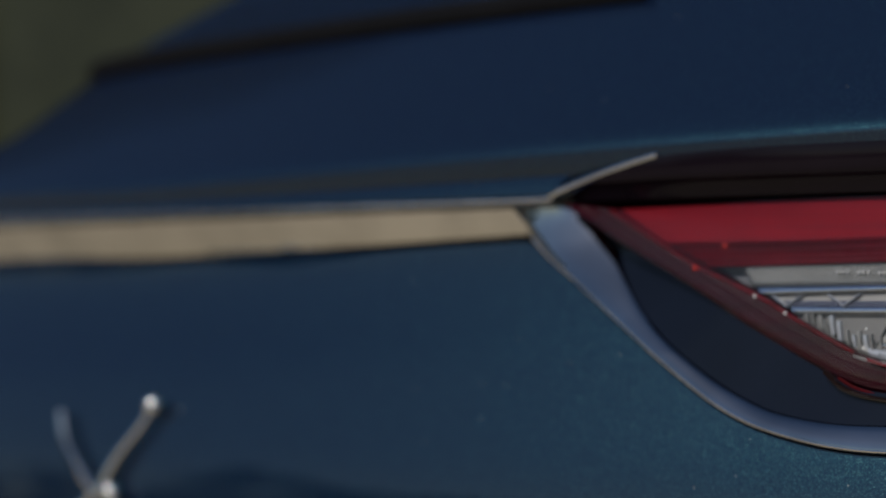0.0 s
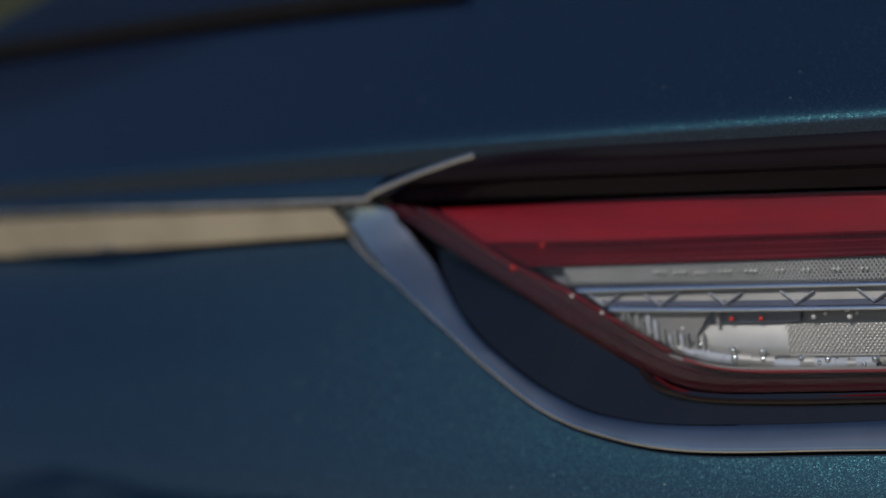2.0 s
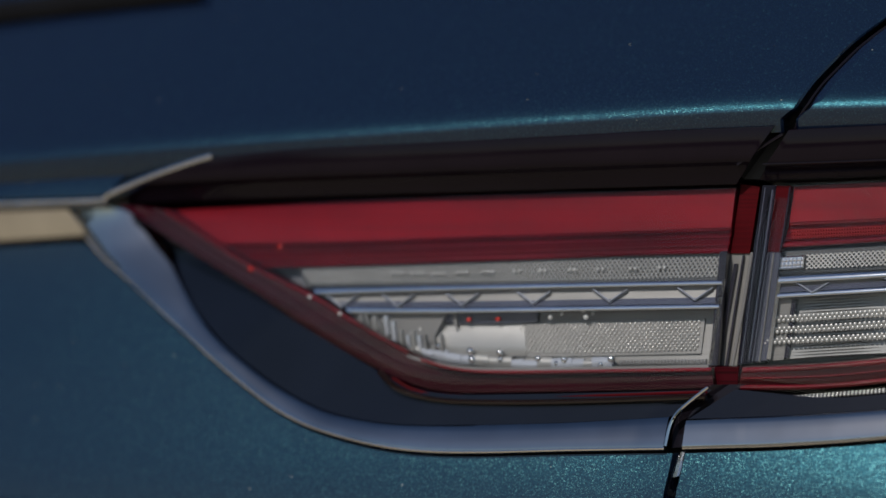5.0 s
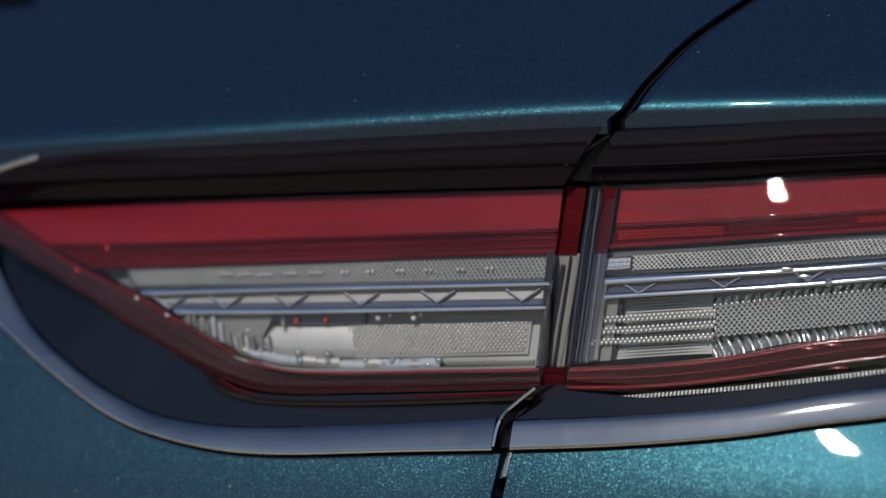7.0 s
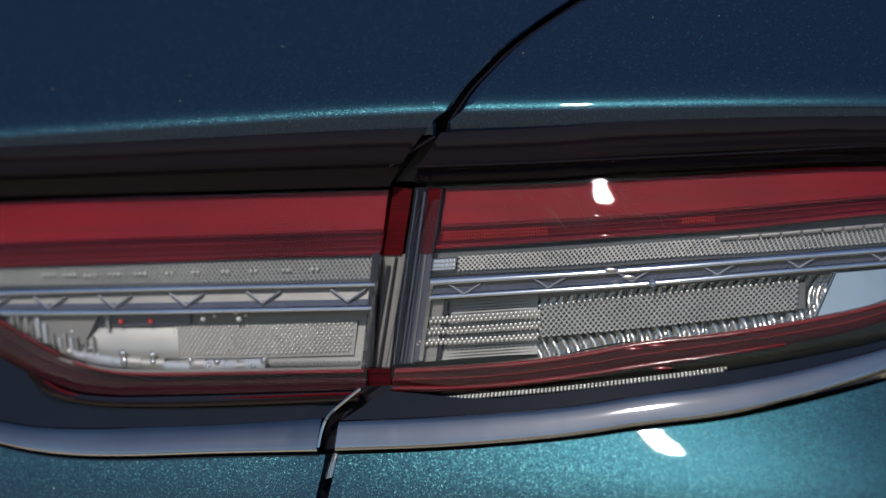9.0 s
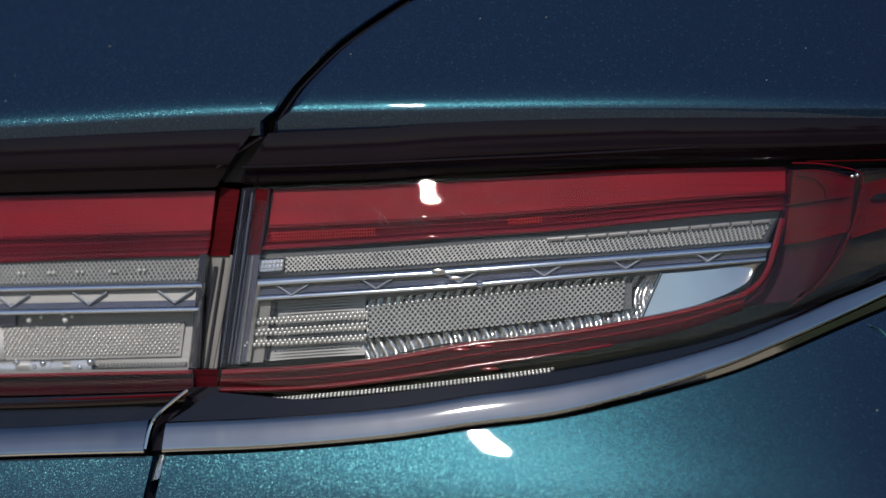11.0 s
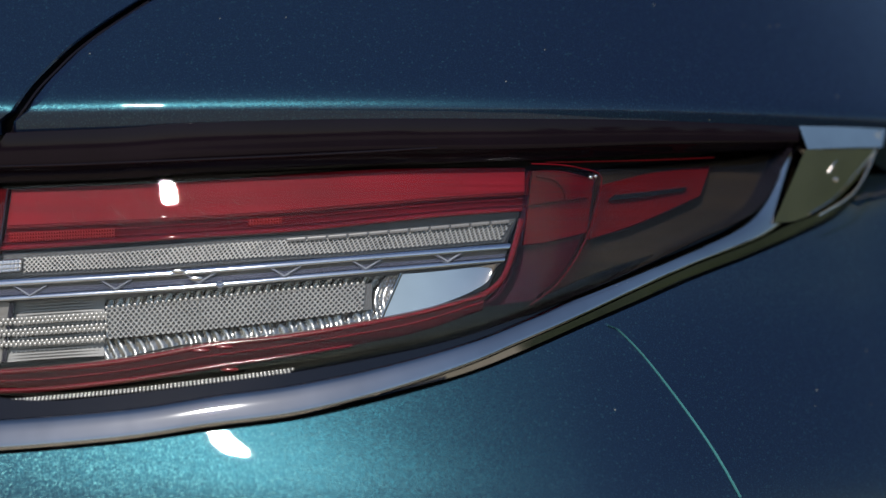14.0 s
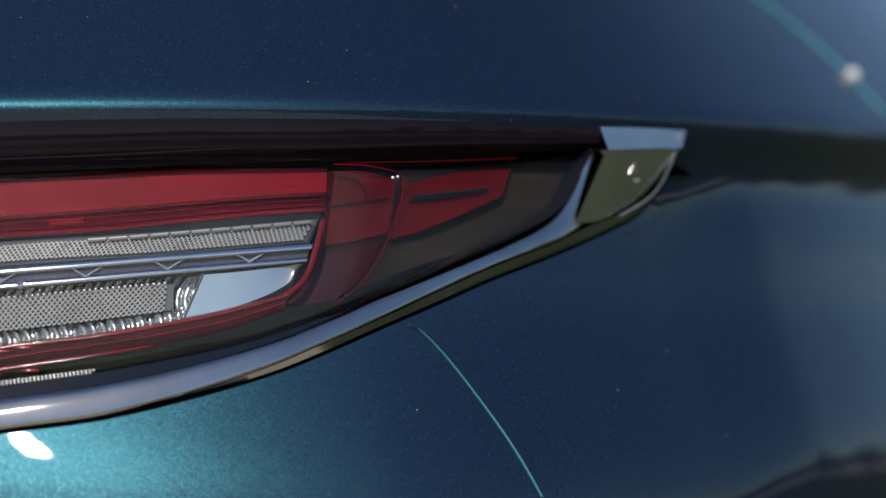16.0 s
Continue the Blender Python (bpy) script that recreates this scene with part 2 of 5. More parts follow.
def part(name, verts, faces, material, parent=None, label="", smooth=True):
    me = bpy.data.meshes.new(name)
    me.from_pydata([tuple(v) for v in verts], [], faces)
    me.validate()
    bm = bmesh.new()
    bm.from_mesh(me)
    bmesh.ops.recalc_face_normals(bm, faces=bm.faces)
    bm.to_mesh(me)
    bm.free()
    me.materials.append(material)
    if smooth:
        me.polygons.foreach_set("use_smooth", [True] * len(me.polygons))
        me.set_sharp_from_angle(angle=radians(38))
    ob = new(name, me)
    ob.parent = parent
    if label:
        tagged(ob, label)
    return ob


def grid(rows, closed=False, caps=False):
    """Vertices and faces of a sheet through rows of points; closed joins the last row to the first."""
    n, m = len(rows), len(rows[0])
    verts = [v for r in rows for v in r]
    faces = [(i * m + j, i * m + j + 1, ((i + 1) % n) * m + j + 1, ((i + 1) % n) * m + j)
             for i in range(n if closed else n - 1) for j in range(m - 1)]
    if caps:
        faces += [tuple(i * m for i in range(n)), tuple(i * m + m - 1 for i in reversed(range(n)))]
    return verts, faces


def band(name, a, b, sect, material, parent, label="", n=60, closed=True, flat=False):
    """A long piece between the edges a and b on the skin; sect gives its section as (share of the way from a to b, depth)."""
    pa, pb = along(a, n), along(b, n)
    rows = [[skin(p[0] + (q[0] - p[0]) * w, p[1] + (q[1] - p[1]) * w, o, flat) for p, q in zip(pa, pb)] for w, o in sect]
    return part(name, *grid(rows, closed, closed), material, parent, label)


def outward(ob):
    """Turns the faces of an open sheet to the outside of the car."""
    if sum(f.normal.y for f in ob.data.polygons) > 0:
        ob.data.flip_normals()
    return ob


def bar(w0, w1, front, back, round_off=0.12, crown=0.0):
    """The section of a bar with rounded front edges."""
    k = (w1 - w0) * round_off
    e = (back - front) * min(0.35, round_off * 2)
    return [(w0, back), (w0, front + e), (w0 + k * .35, front + e * .3), (w0 + k, front), ((w0 + w1) / 2, front - crown), (w1 - k, front), (w1 - k * .35, front + e * .3), (w1, front + e), (w1, back)]


def slab(name, a, b, front, material, parent, label="", n=60, across=6, crown=0.0, thick=.008, lean=0.0):
    """A flat piece with its face at the depth front inside the plan curve; lean moves its upper edge inwards."""
    sect = [(0, front + thick), (0, front + .0005)]
    for k in range(across + 1):
        w = .012 + .976 * k / across
        sect.append((w, front + lean * w - crown * math.sin(math.pi * k / across)))
    sect += [(1, front + lean + .0005), (1, front + lean + thick)]
    return band(name, a, b, sect, material, parent, label, n, True, True)


def knurl(name, a, b, front, depth, nu, nv, material, parent, label="", skew=0.0, back=.006, lean=0.0, ease=0.35):
    """A plate between the edges a and b, covered with small blunt pyramids, or with diamonds where skew is set."""
    n = nu * 3 + 1
    pa, pb = along(a, n), along(b, n)
    verts, faces = [], []

    def at(u, w, o):
        u, w = min(max(u, 0), 1) * (n - 1), min(max(w, 0), 1)
        i = min(int(u), n - 2)
        f = u - i
        p = [pa[i][k] + (pa[i + 1][k] - pa[i][k]) * f for k in (0, 1)]
        q = [pb[i][k] + (pb[i + 1][k] - pb[i][k]) * f for k in (0, 1)]
        return skin(p[0] + (q[0] - p[0]) * w, p[1] + (q[1] - p[1]) * w, o + lean * w, True)

    for j in range(2 * nv + 1 if skew else nv):
        for i in range(nu):
            k = len(verts)
            if skew:
                u, w, du, dw = (i + .5 * (j % 2)) / nu, j / (2 * nv), .5 / nu, .5 / nv
                verts += [at(u, w - dw, front), at(u + du, w, front), at(u, w + dw, front), at(u - du, w, front), at(u, w, front - depth)]
                faces += [(k, k + 1, k + 4), (k + 1, k + 2, k + 4), (k + 2, k + 3, k + 4), (k + 3, k, k + 4)]
                continue
            u0, u1, w0, w1 = i / nu, (i + 1) / nu, j / nv, (j + 1) / nv
            verts += [at(u0, w0, front), at(u1, w0, front), at(u1, w1, front), at(u0, w1, front)]
            c0, c1, e0, e1 = u0 + (u1 - u0) * ease, u1 - (u1 - u0) * ease, w0 + (w1 - w0) * ease, w1 - (w1 - w0) * ease
            verts += [at(c0, e0, front - depth), at(c1, e0, front - depth), at(c1, e1, front - depth), at(c0, e1, front - depth)]
            faces += [(k, k + 1, k + 5, k + 4), (k + 1, k + 2, k + 6, k + 5), (k + 2, k + 3, k + 7, k + 6), (k + 3, k, k + 4, k + 7), (k + 4, k + 5, k + 6, k + 7)]
    k = len(verts)
    m = nu + 1
    verts += [at(i / nu, 0, front) for i in range(m)] + [at(i / nu, 0, front + back) for i in range(m)] + [at(i / nu, 1, front + back) for i in range(m)] + [at(i / nu, 1, front) for i in range(m)]
    for r in range(3):
        faces += [(k + r * m + i, k + r * m + i + 1, k + (r + 1) * m + i + 1, k + (r + 1) * m + i) for i in range(nu)]
    return part(name, verts, faces, material, parent, label, smooth=False)


def hatch(name, a, b, front, height, pitch, wide, slant, material, parent, label="", lean=0.0):
    """Two crossing sets of fine slanting ridges between the edges a and b; slant is their run along for one width across."""
    n = 121
    pa, pb = along(a, n), along(b, n)
    length = sum(math.dist(p, q) for p, q in zip(pa, pa[1:]))
    verts, faces = [], []

    def at(u, w, o):
        k = min(max(u, 0), 1) * (n - 1)
        i = min(int(k), n - 2)
        p = [pa[i][c] + (pa[i + 1][c] - pa[i][c]) * (k - i) for c in (0, 1)]
        q = [pb[i][c] + (pb[i + 1][c] - pb[i][c]) * (k - i) for c in (0, 1)]
        return skin(p[0] + (q[0] - p[0]) * w, p[1] + (q[1] - p[1]) * w, o + lean * w, True)

    run = slant / length
    half = wide / length / 2
    for way in (1, -1):
        u = -run
        while u < 1 + run:
            u += pitch / length
            ends = []
            for w in (0, 1):
                v = u + way * run * (w - .5)
                cut = min(max(v, .002), .998)
                ends.append((cut, w if cut == v else w + (cut - v) / (way * run)))
            if abs(ends[1][1] - ends[0][1]) < .05 or not all(-.001 <= e[1] <= 1.001 for e in ends):
                continue
            i = len(verts)
            for k in range(4):
                c, w = (ends[0][j] + (ends[1][j] - ends[0][j]) * k / 3 for j in (0, 1))
                verts += [at(c - half, w, front), at(c - half * .3, w, front - height), at(c + half * .3, w, front - height), at(c + half, w, front)]
            for k in range(3):
                j = i + 4 * k
                faces += [(j + m, j + m + 1, j + m + 5, j + m + 4) for m in range(3)]
    return part(name, verts, faces, material, parent, label)


def flutes(name, a, b, front, depth, count, material, parent, label="", lean=0.0):
    """A plate pressed into upright curved flutes of uneven width, each one cut by a few level steps."""
    n, m = count * 6 + 1, 16
    rng = random.Random(21)
    pa, pb = along(a, n), along(b, n)
    bend = [rng.uniform(-.4, .4) for _ in range(count + 2)]
    rows = []
    for j in range(m + 1):
        w = j / m
        row = []
        for i in range(n):
            p, q = pa[i], pb[i]
            k = i / 6 + 1.2 * math.sin(w * 2.6) + .25 * bend[i // 6]
            wave = abs(math.sin(math.pi * k)) ** .7 + .35 * bend[int(k) % (count + 2)]
            step = .35 * math.floor(w * 4 + bend[int(k) % (count + 2)])
            row.append(skin(p[0] + (q[0] - p[0]) * w, p[1] + (q[1] - p[1]) * w, front + lean * w - depth * wave + .0008 * step, True))
        rows.append(row)
    back = [[skin(p[0], p[1], front + .006, True) for p in pa], [skin(q[0], q[1], front + lean + .006, True) for q in pb]]
    return part(name, *grid([back[0]] + rows + [back[1]]), material, parent, label)


def wire(name, points, radius, material, parent, label="", n=40, sides=8, o=0.0, flat=False, taper=0.0):
    """A thin round bead along points of the skin."""
    p = [skin(q[0], q[1], o, flat) for q in along(points, n)]
    rows = [[] for _ in range(sides)]
    for i, v in enumerate(p):
        t = (p[min(i + 1, n - 1)] - p[max(i - 1, 0)]).normalized()
        u = t.cross(Vector((0.3, -1, 0.2))).normalized()
        w = t.cross(u)
        for k in range(sides):
            f = 2 * math.pi * k / sides
            rows[k].append(v + (u * math.cos(f) + w * math.sin(f)) * radius * (1 - taper * i / (n - 1)))
    return part(name, *grid(rows, True, True), material, parent, label)


# ---- ground ----
def sheet(name, size, cells, material):
    xs = np.linspace(-1, 1, cells + 1)
    xs = np.sign(xs) * np.abs(xs) ** 3 * size
    rows = [[Vector((x, y, 0.02 * noise.noise((x * .3, y * .3, 0)) if abs(x) < 80 and abs(y) < 80 else 0)) for x in xs] for y in xs]
    v, f = grid(rows)
    return tagged(part(name, v, f, material), "dry sandy ground with sparse grass", "ground", kind="structure")


ground = sheet("ground", 1500, 60, GROUND)

# ---- car: body panels ----
car = tagged(new("car"), "teal metallic car with chrome trim and red tail lamps", "car")

GAP_UP = [(0.6173, 1.0528), (0.621, 1.0599), (0.6249, 1.0663), (0.6301, 1.0755), (0.636, 1.0830), (0.6434, 1.0918), (0.6516, 1.0994), (0.66, 1.1059), (0.6687, 1.1122), (0.6754, 1.1165)]
GAP_LOW = [(0.5707, 0.9107), (0.5691, 0.8999), (0.5669, 0.8888)]
PANEL_IN_TOP = [(0.2509, 1.0065), (0.2671, 0.9948), (0.2838, 0.9836), (0.302, 0.9704), (0.32, 0.9578), (0.3374, 0.9458), (0.3541, 0.9347), (0.3704, 0.9250), (0.386, 0.9180), (0.4011, 0.9134), (0.4228, 0.9088), (0.4455, 0.9064), (0.4732, 0.9062), (0.518, 0.9081), (0.5638, 0.9097)]
TRIM_IN_LOW = [(0.2464, 1.0203), (0.2510, 1.0118), (0.2568, 1.0050), (0.2665, 0.9957), (0.2838, 0.9836), (0.302, 0.9704), (0.32, 0.9578), (0.3374, 0.9458), (0.3541, 0.9347), (0.3704, 0.9250), (0.386, 0.9180), (0.4011, 0.9134), (0.4228, 0.9088), (0.4455, 0.9064), (0.4732, 0.9062), (0.518, 0.9081), (0.5638, 0.9097)]
TRIM_IN_UP = [(0.2733, 1.0221), (0.2880, 1.0132), (0.3000, 1.0015), (0.3090, 0.9870), (0.3205, 0.9718), (0.3359, 0.9576), (0.3529, 0.9458), (0.3693, 0.9359), (0.3854, 0.9282), (0.4009, 0.9230), (0.4241, 0.9194), (0.4441, 0.9185), (0.4719, 0.9191), (0.5169, 0.9211), (0.5649, 0.9244)]
TRIM_OUT_LOW = [(0.5726, 0.9099), (0.6232, 0.9125), (0.6734, 0.9171), (0.7102, 0.9225), (0.7468, 0.9273), (0.7833, 0.9357), (0.8203, 0.9462), (0.8459, 0.9558), (0.8726, 0.9668), (0.9008, 0.9776), (0.9307, 0.9889), (0.9625, 0.9990), (0.9976, 1.0107), (1.019, 1.0186), (1.035, 1.0304), (1.04, 1.0442), (1.038, 1.0584)]
TRIM_OUT_UP = [(0.5734, 0.9235), (0.6223, 0.9262), (0.6728, 0.9306), (0.7098, 0.9364), (0.7467, 0.9416), (0.7837, 0.9493), (0.8212, 0.9597), (0.8472, 0.9694), (0.8743, 0.9808), (0.9026, 0.9920), (0.9323, 1.0029), (0.9511, 1.0103), (0.9643, 1.0169), (0.9744, 1.0260), (0.9813, 1.0366), (0.9848, 1.0466), (0.9866, 1.0529)]
FACE_OUT_LOW = [(0.5726, 0.9104), (0.6231, 0.9130), (0.6734, 0.9178), (0.7102, 0.9235), (0.7468, 0.9285), (0.7833, 0.9376), (0.8205, 0.9497), (0.8463, 0.9603), (0.8732, 0.9713), (0.9015, 0.9833), (0.9314, 0.9948), (0.9632, 1.0051), (0.9769, 1.0112), (0.9850, 1.0175), (0.9915, 1.0266), (0.9965, 1.0389), (0.9985, 1.0510)]
STRIP_LOW = [(-0.1278, 0.9891), (0.014, 0.9942), (0.1347, 0.9994), (0.2544, 1.0053)]


def edge_lookup(*curves):
    pts = sorted((q for c in curves for q in along(c, 80)), key=lambda q: q[0])
    xs, zs = np.array([q[0] for q in pts]), np.array([q[1] for q in pts])
    return lambda s: float(np.interp(s, xs, zs))


low_in = edge_lookup(STRIP_LOW, PANEL_IN_TOP)
low_out = edge_lookup(TRIM_OUT_LOW)


def gap_lookup(curve):
    """Where the gap between tailgate and wing stands at a height."""
    pts = sorted((q[1], q[0]) for q in along(curve, 40))
    slope = (pts[-1][1] - pts[-4][1]) / (pts[-1][0] - pts[-4][0])
    pts.append((pts[-1][0] + .1, pts[-1][1] + .1 * slope))
    zs, xs = np.array([p[0] for p in pts]), np.array([p[1] for p in pts])
    return lambda z: float(np.interp(z, zs, xs))


gap_up, gap_low = gap_lookup(GAP_UP), gap_lookup(GAP_LOW)
GAP = 0.0058


def foot(s, h):
    """The panel reaches lower beside the chrome strip than over the lamps."""
    k = min(1, max(0, (abs(s) - .28) / .04)) * min(1, max(0, (1.06 - abs(s)) / .05))
    return h if h >= 0 else h * (1 - .6 * k)


def upper_panel(name, s_from, s_to, n, label):
    hs = [-.026, -.022, -.018, -.015, -.012, -.010, -.008, -.006, -.0045, -.003, -.0015, 0, .0015, .003, .005, .008, .012] + [.016 + .006 * k for k in range(20)]
    rows = []
    for h in hs:
        row = []
        s0, s1 = s_from(h), s_to(h)
        for k in range(n + 1):
            s = s0 + (s1 - s0) * k / n
            row.append(skin(s, crease(s) + foot(s, h)))
        a, b = s0, s1
        h = foot(.5, h)
        row = [skin(a, crease(a) + h, .014), skin(a, crease(a) + h, .0012)] + [skin(a + .0012, crease(a) + h)] + row[1:-1] + [skin(b - .0012, crease(b) + h), skin(b, crease(b) + h, .0012), skin(b, crease(b) + h, .014)]
        rows.append(row)
    return part(name, *grid(rows), PAINT, car, label)


def lower_panel(name, s_from, s_to, top, n, label):
    rows = []
    for k in range(n + 1):
        row = []
        u = k / n
        s = s_from(.9) + (s_to(.9) - s_from(.9)) * u
        for _ in range(6):
            z1 = top(s)
            s = s_from(z1) + (s_to(z1) - s_from(z1)) * u
        for j in range(49):
            f = (j / 48) ** 1.25
            z = z1 + (.36 - z1) * f
            s = s_from(z) + (s_to(z) - s_from(z)) * u
            row.append(skin(s, z))
        rows.append(row)
    a = [v + Vector((0, .012, 0)) for v in rows[0]]
    b = [v + Vector((0, .012, 0)) for v in rows[-1]]
    return part(name, *grid([a] + rows + [b]), PAINT, car, label)


upper_panel("tailgate_upper_panel", lambda h: -1.5, lambda h: gap_up(crease(.62) + h) - GAP / 2, 300, "teal metallic tailgate panel with a sharp crease")
upper_panel("rear_wing_panel", lambda h: gap_up(crease(.62) + h) + GAP / 2, lambda h: 2.6, 420, "teal metallic rear wing with a sharp crease")
lower_panel("tailgate_lower_panel", lambda z: -1.5, lambda z: gap_low(z) - GAP / 2, lambda s: low_in(abs(s)) - .0016, 300, "teal metallic lower tailgate panel")
S_TIP = TRIM_OUT_LOW[-1][0]
lower_panel("bumper_corner_panel", lambda z: gap_low(z) + GAP / 2, lambda z: 2.6, lambda s: low_out(s) - .0016 if s < S_TIP else crease(s) - .0262, 360, "teal metallic bumper corner panel")

# ---- chrome trim ----
def face_depth(s, z):
    """The depth of the trim's face: it follows the skin low down and stands upright higher up."""
    return skin_depth(s, min(z, 1.0)) + .1 * max(0, z - 1.0)




def trim_tilt(s):
    """The inner trim leans back further towards its upper corner."""
    k = min(1, max(0, (s - .345) / .085))
    return .66 - .32 * k * k * (3 - 2 * k)


def leaning_band(name, a, b, sect, material, parent, label="", n=120):
    """A band that keeps one lean all along: its depth follows the skin at the edge a alone."""
    pa, pb = along(a, n), along(b, n)
    rows = []
    for w, o in sect:
        row = []
        for p, q in zip(pa, pb):
            s, z = p[0] + (q[0] - p[0]) * w, p[1] + (q[1] - p[1]) * w
            row.append(skin(s, z, face_depth(p[0], p[1]) + trim_tilt(p[0]) * (z - p[1]) + o, True))
        rows.append(row)
    return part(name, *grid(rows, True, True), material, parent, label)


SECT_IN = [(0, .010), (0, .0016), (.02, -.0006), (.05, -.0030), (.09, -.0038), (.2, -.0042), (.45, -.0041), (.75, -.0036), (.95, -.0028), (1, -.0022), (1, .010)]
SECT = [(0, .010), (0, -.0030), (.02, -.0036), (.06, -.0039), (.12, -.0041), (.24, -.0042), (.5, -.0042), (.8, -.0040), (.95, -.0034), (1, -.0026), (1, .010)]
leaning_band("chrome_trim", TRIM_IN_LOW, TRIM_IN_UP, SECT_IN, TRIM_DIM, car, "chrome trim under the tail lamp", 150)
leaning_band("chrome_trim", FACE_OUT_LOW, TRIM_OUT_UP, SECT, TRIM, car, "chrome trim under the tail lamp", 220)
wire("trim_edge", [(q[0] + .0005, q[1] + .0007) for q in TRIM_IN_LOW[2:]], .0008, CHROME, car, "fine polished lower edge of the trim", o=-.0034, n=110)
wire("trim_edge", [(q[0], q[1] + .0002) for q in FACE_OUT_LOW[:6]], .0005, CHROME, car, "fine polished lower edge of the trim", o=-.0030, n=70)
band("trim_bevel", [(0.7663, 0.9315), (0.7833, 0.9357), (0.8203, 0.9462), (0.8459, 0.9558), (0.8726, 0.9668), (0.9008, 0.9776), (0.9307, 0.9889), (0.9625, 0.9990), (0.9976, 1.0107), (1.019, 1.0186), (1.035, 1.0304), (1.04, 1.0442), (1.038, 1.0584)], [(0.7663, 0.9322), (0.7833, 0.9371), (0.8205, 0.9492), (0.8463, 0.9598), (0.8732, 0.9708), (0.9015, 0.9827), (0.9314, 0.9943), (0.9632, 1.0045), (0.9825, 1.0120), (1.008, 1.0199), (1.027, 1.0289), (1.036, 1.0401), (1.035, 1.0578)], [(0, .010), (0, -.0004), (.1, -.0012), (.85, -.0032), (1, -.0036), (1, .010)], TRIM, car, "chrome bevel along the foot of the trim", 140)
# Black strips stand for the shade in the gaps under trim and strip.
band("trim_gap_shade", [(0.2589, 0.9978), (0.2854, 0.9801), (0.3214, 0.9550), (0.3558, 0.9286), (0.3751, 0.9171), (0.3996, 0.9084), (0.423, 0.9045), (0.4457, 0.9035), (0.4734, 0.9042), (0.5182, 0.9064), (0.564, 0.9080)], [(0.2573, 1.0017), (0.285, 0.9826), (0.321, 0.9569), (0.3555, 0.9305), (0.3749, 0.9189), (0.3993, 0.9102), (0.4228, 0.9064), (0.4455, 0.9053), (0.4732, 0.9060), (0.518, 0.9081), (0.5638, 0.9097)], [(0, .012), (0, .0035), (1, .0035), (1, .012)], FLAT_BLACK, car, "black seal under the chrome trim", 100)
band("trim_gap_shade", [(0.5728, 0.9076), (0.6233, 0.9103), (0.6735, 0.9148), (0.7103, 0.9203), (0.7468, 0.9251), (0.7832, 0.9334), (0.8201, 0.9440), (0.8456, 0.9536), (0.8723, 0.9645), (0.9004, 0.9756), (0.9303, 0.9868), (0.9622, 0.9969), (0.9973, 1.0088), (1.02, 1.0167), (1.037, 1.0288), (1.043, 1.0435), (1.041, 1.0579)], TRIM_OUT_LOW, [(0, .012), (0, .0035), (1, .0035), (1, .012)], FLAT_BLACK, car, "black seal under the chrome trim", 120)
band("chrome_strip", [(-0.3036, 0.9822), (-0.1278, 0.9891), (0.014, 0.9942), (0.1347, 0.9994), (0.2562, 1.0056)], [(-0.2952, 1.0095), (-0.1162, 1.0126), (0.023, 1.0154), (0.14, 1.0180), (0.2478, 1.0204)],
     [(0, .012), (0, .0022), (.04, .0012), (.5, -.0018), (.92, -.0042), (.97, -.0042), (1, -.0030), (1, .012)], CHROME, car, "chrome strip across the tailgate", 80)
band("strip_lip", [(-0.2952, 1.0098), (-0.1162, 1.0129), (0.023, 1.0157), (0.14, 1.0183), (0.2500, 1.0207), (0.2725, 1.0222)], [(-0.2821, 1.0152), (-0.1104, 1.0188), (0.0277, 1.0217), (0.1456, 1.0245), (0.2500, 1.0270), (0.2745, 1.0276)], [(0, .012), (0, -.0060), (.06, -.0072), (.42, -.0084), (.50, -.0086), (.60, -.0082), (.85, -.0054), (1, -.0030), (1, .012)], PALE_METAL, car, "satin lip over the chrome strip", 80)
band("tailgate_step", [(-0.2821, 1.0139), (-0.1104, 1.0175), (0.0277, 1.0205), (0.1456, 1.0232), (0.2732, 1.0258)], [(-0.2838, 1.0200), (-0.1116, 1.0248), (0.0267, 1.0290), (0.1448, 1.0330), (0.2623, 1.0373), (0.2848, 1.0384)], [(0, .004), (0, -.0110), (.06, -.0120), (.2, -.0118), (.9, -.0070), (1, -.0060), (1, .004)], PAINT, car, "teal metallic step over the chrome strip", 80, flat=True)
band("trim_gap_shade", [(-0.2997, 0.9730), (-0.1267, 0.9811), (0.0144, 0.9875), (0.135, 0.9939), (0.2497, 1.0003)], [(-0.304, 0.9832), (-0.1278, 0.9900), (0.0141, 0.9951), (0.1347, 1.0003), (0.2494, 1.0059)], [(0, .012), (0, .003), (1, .005), (1, .012)], FLAT_BLACK, car, "black seal under the chrome strip", 60)
wire("chrome_tip", [(0.2725, 1.0256), (0.2772, 1.0279), (0.2991, 1.0357), (0.3185, 1.0416), (0.3323, 1.0452)], .0017, PALE_METAL, car, "fine satin metal edge", o=-.0100, flat=True)

# ---- black bands over the lamps ----
BAND_IN_LOW = [(0.272, 1.0229), (0.3468, 1.0246), (0.4213, 1.0263), (0.5062, 1.0281), (0.5914, 1.0299)]
BAND_IN_UP = [(0.3271, 1.0445), (0.3804, 1.0486), (0.4669, 1.0512), (0.549, 1.0543), (0.6107, 1.0561)]
band("upper_band", BAND_IN_LOW, BAND_IN_UP, [(0, .03), (0, -.0030), (.03, -.0036), (.32, -.0068), (.36, -.0082), (.40, -.0093), (.45, -.0101), (.52, -.0104), (.92, -.0104), (.98, -.0102), (1, -.0096), (1, .02)], PLUM, car, "gloss black band over the tail lamp", 120, flat=True)
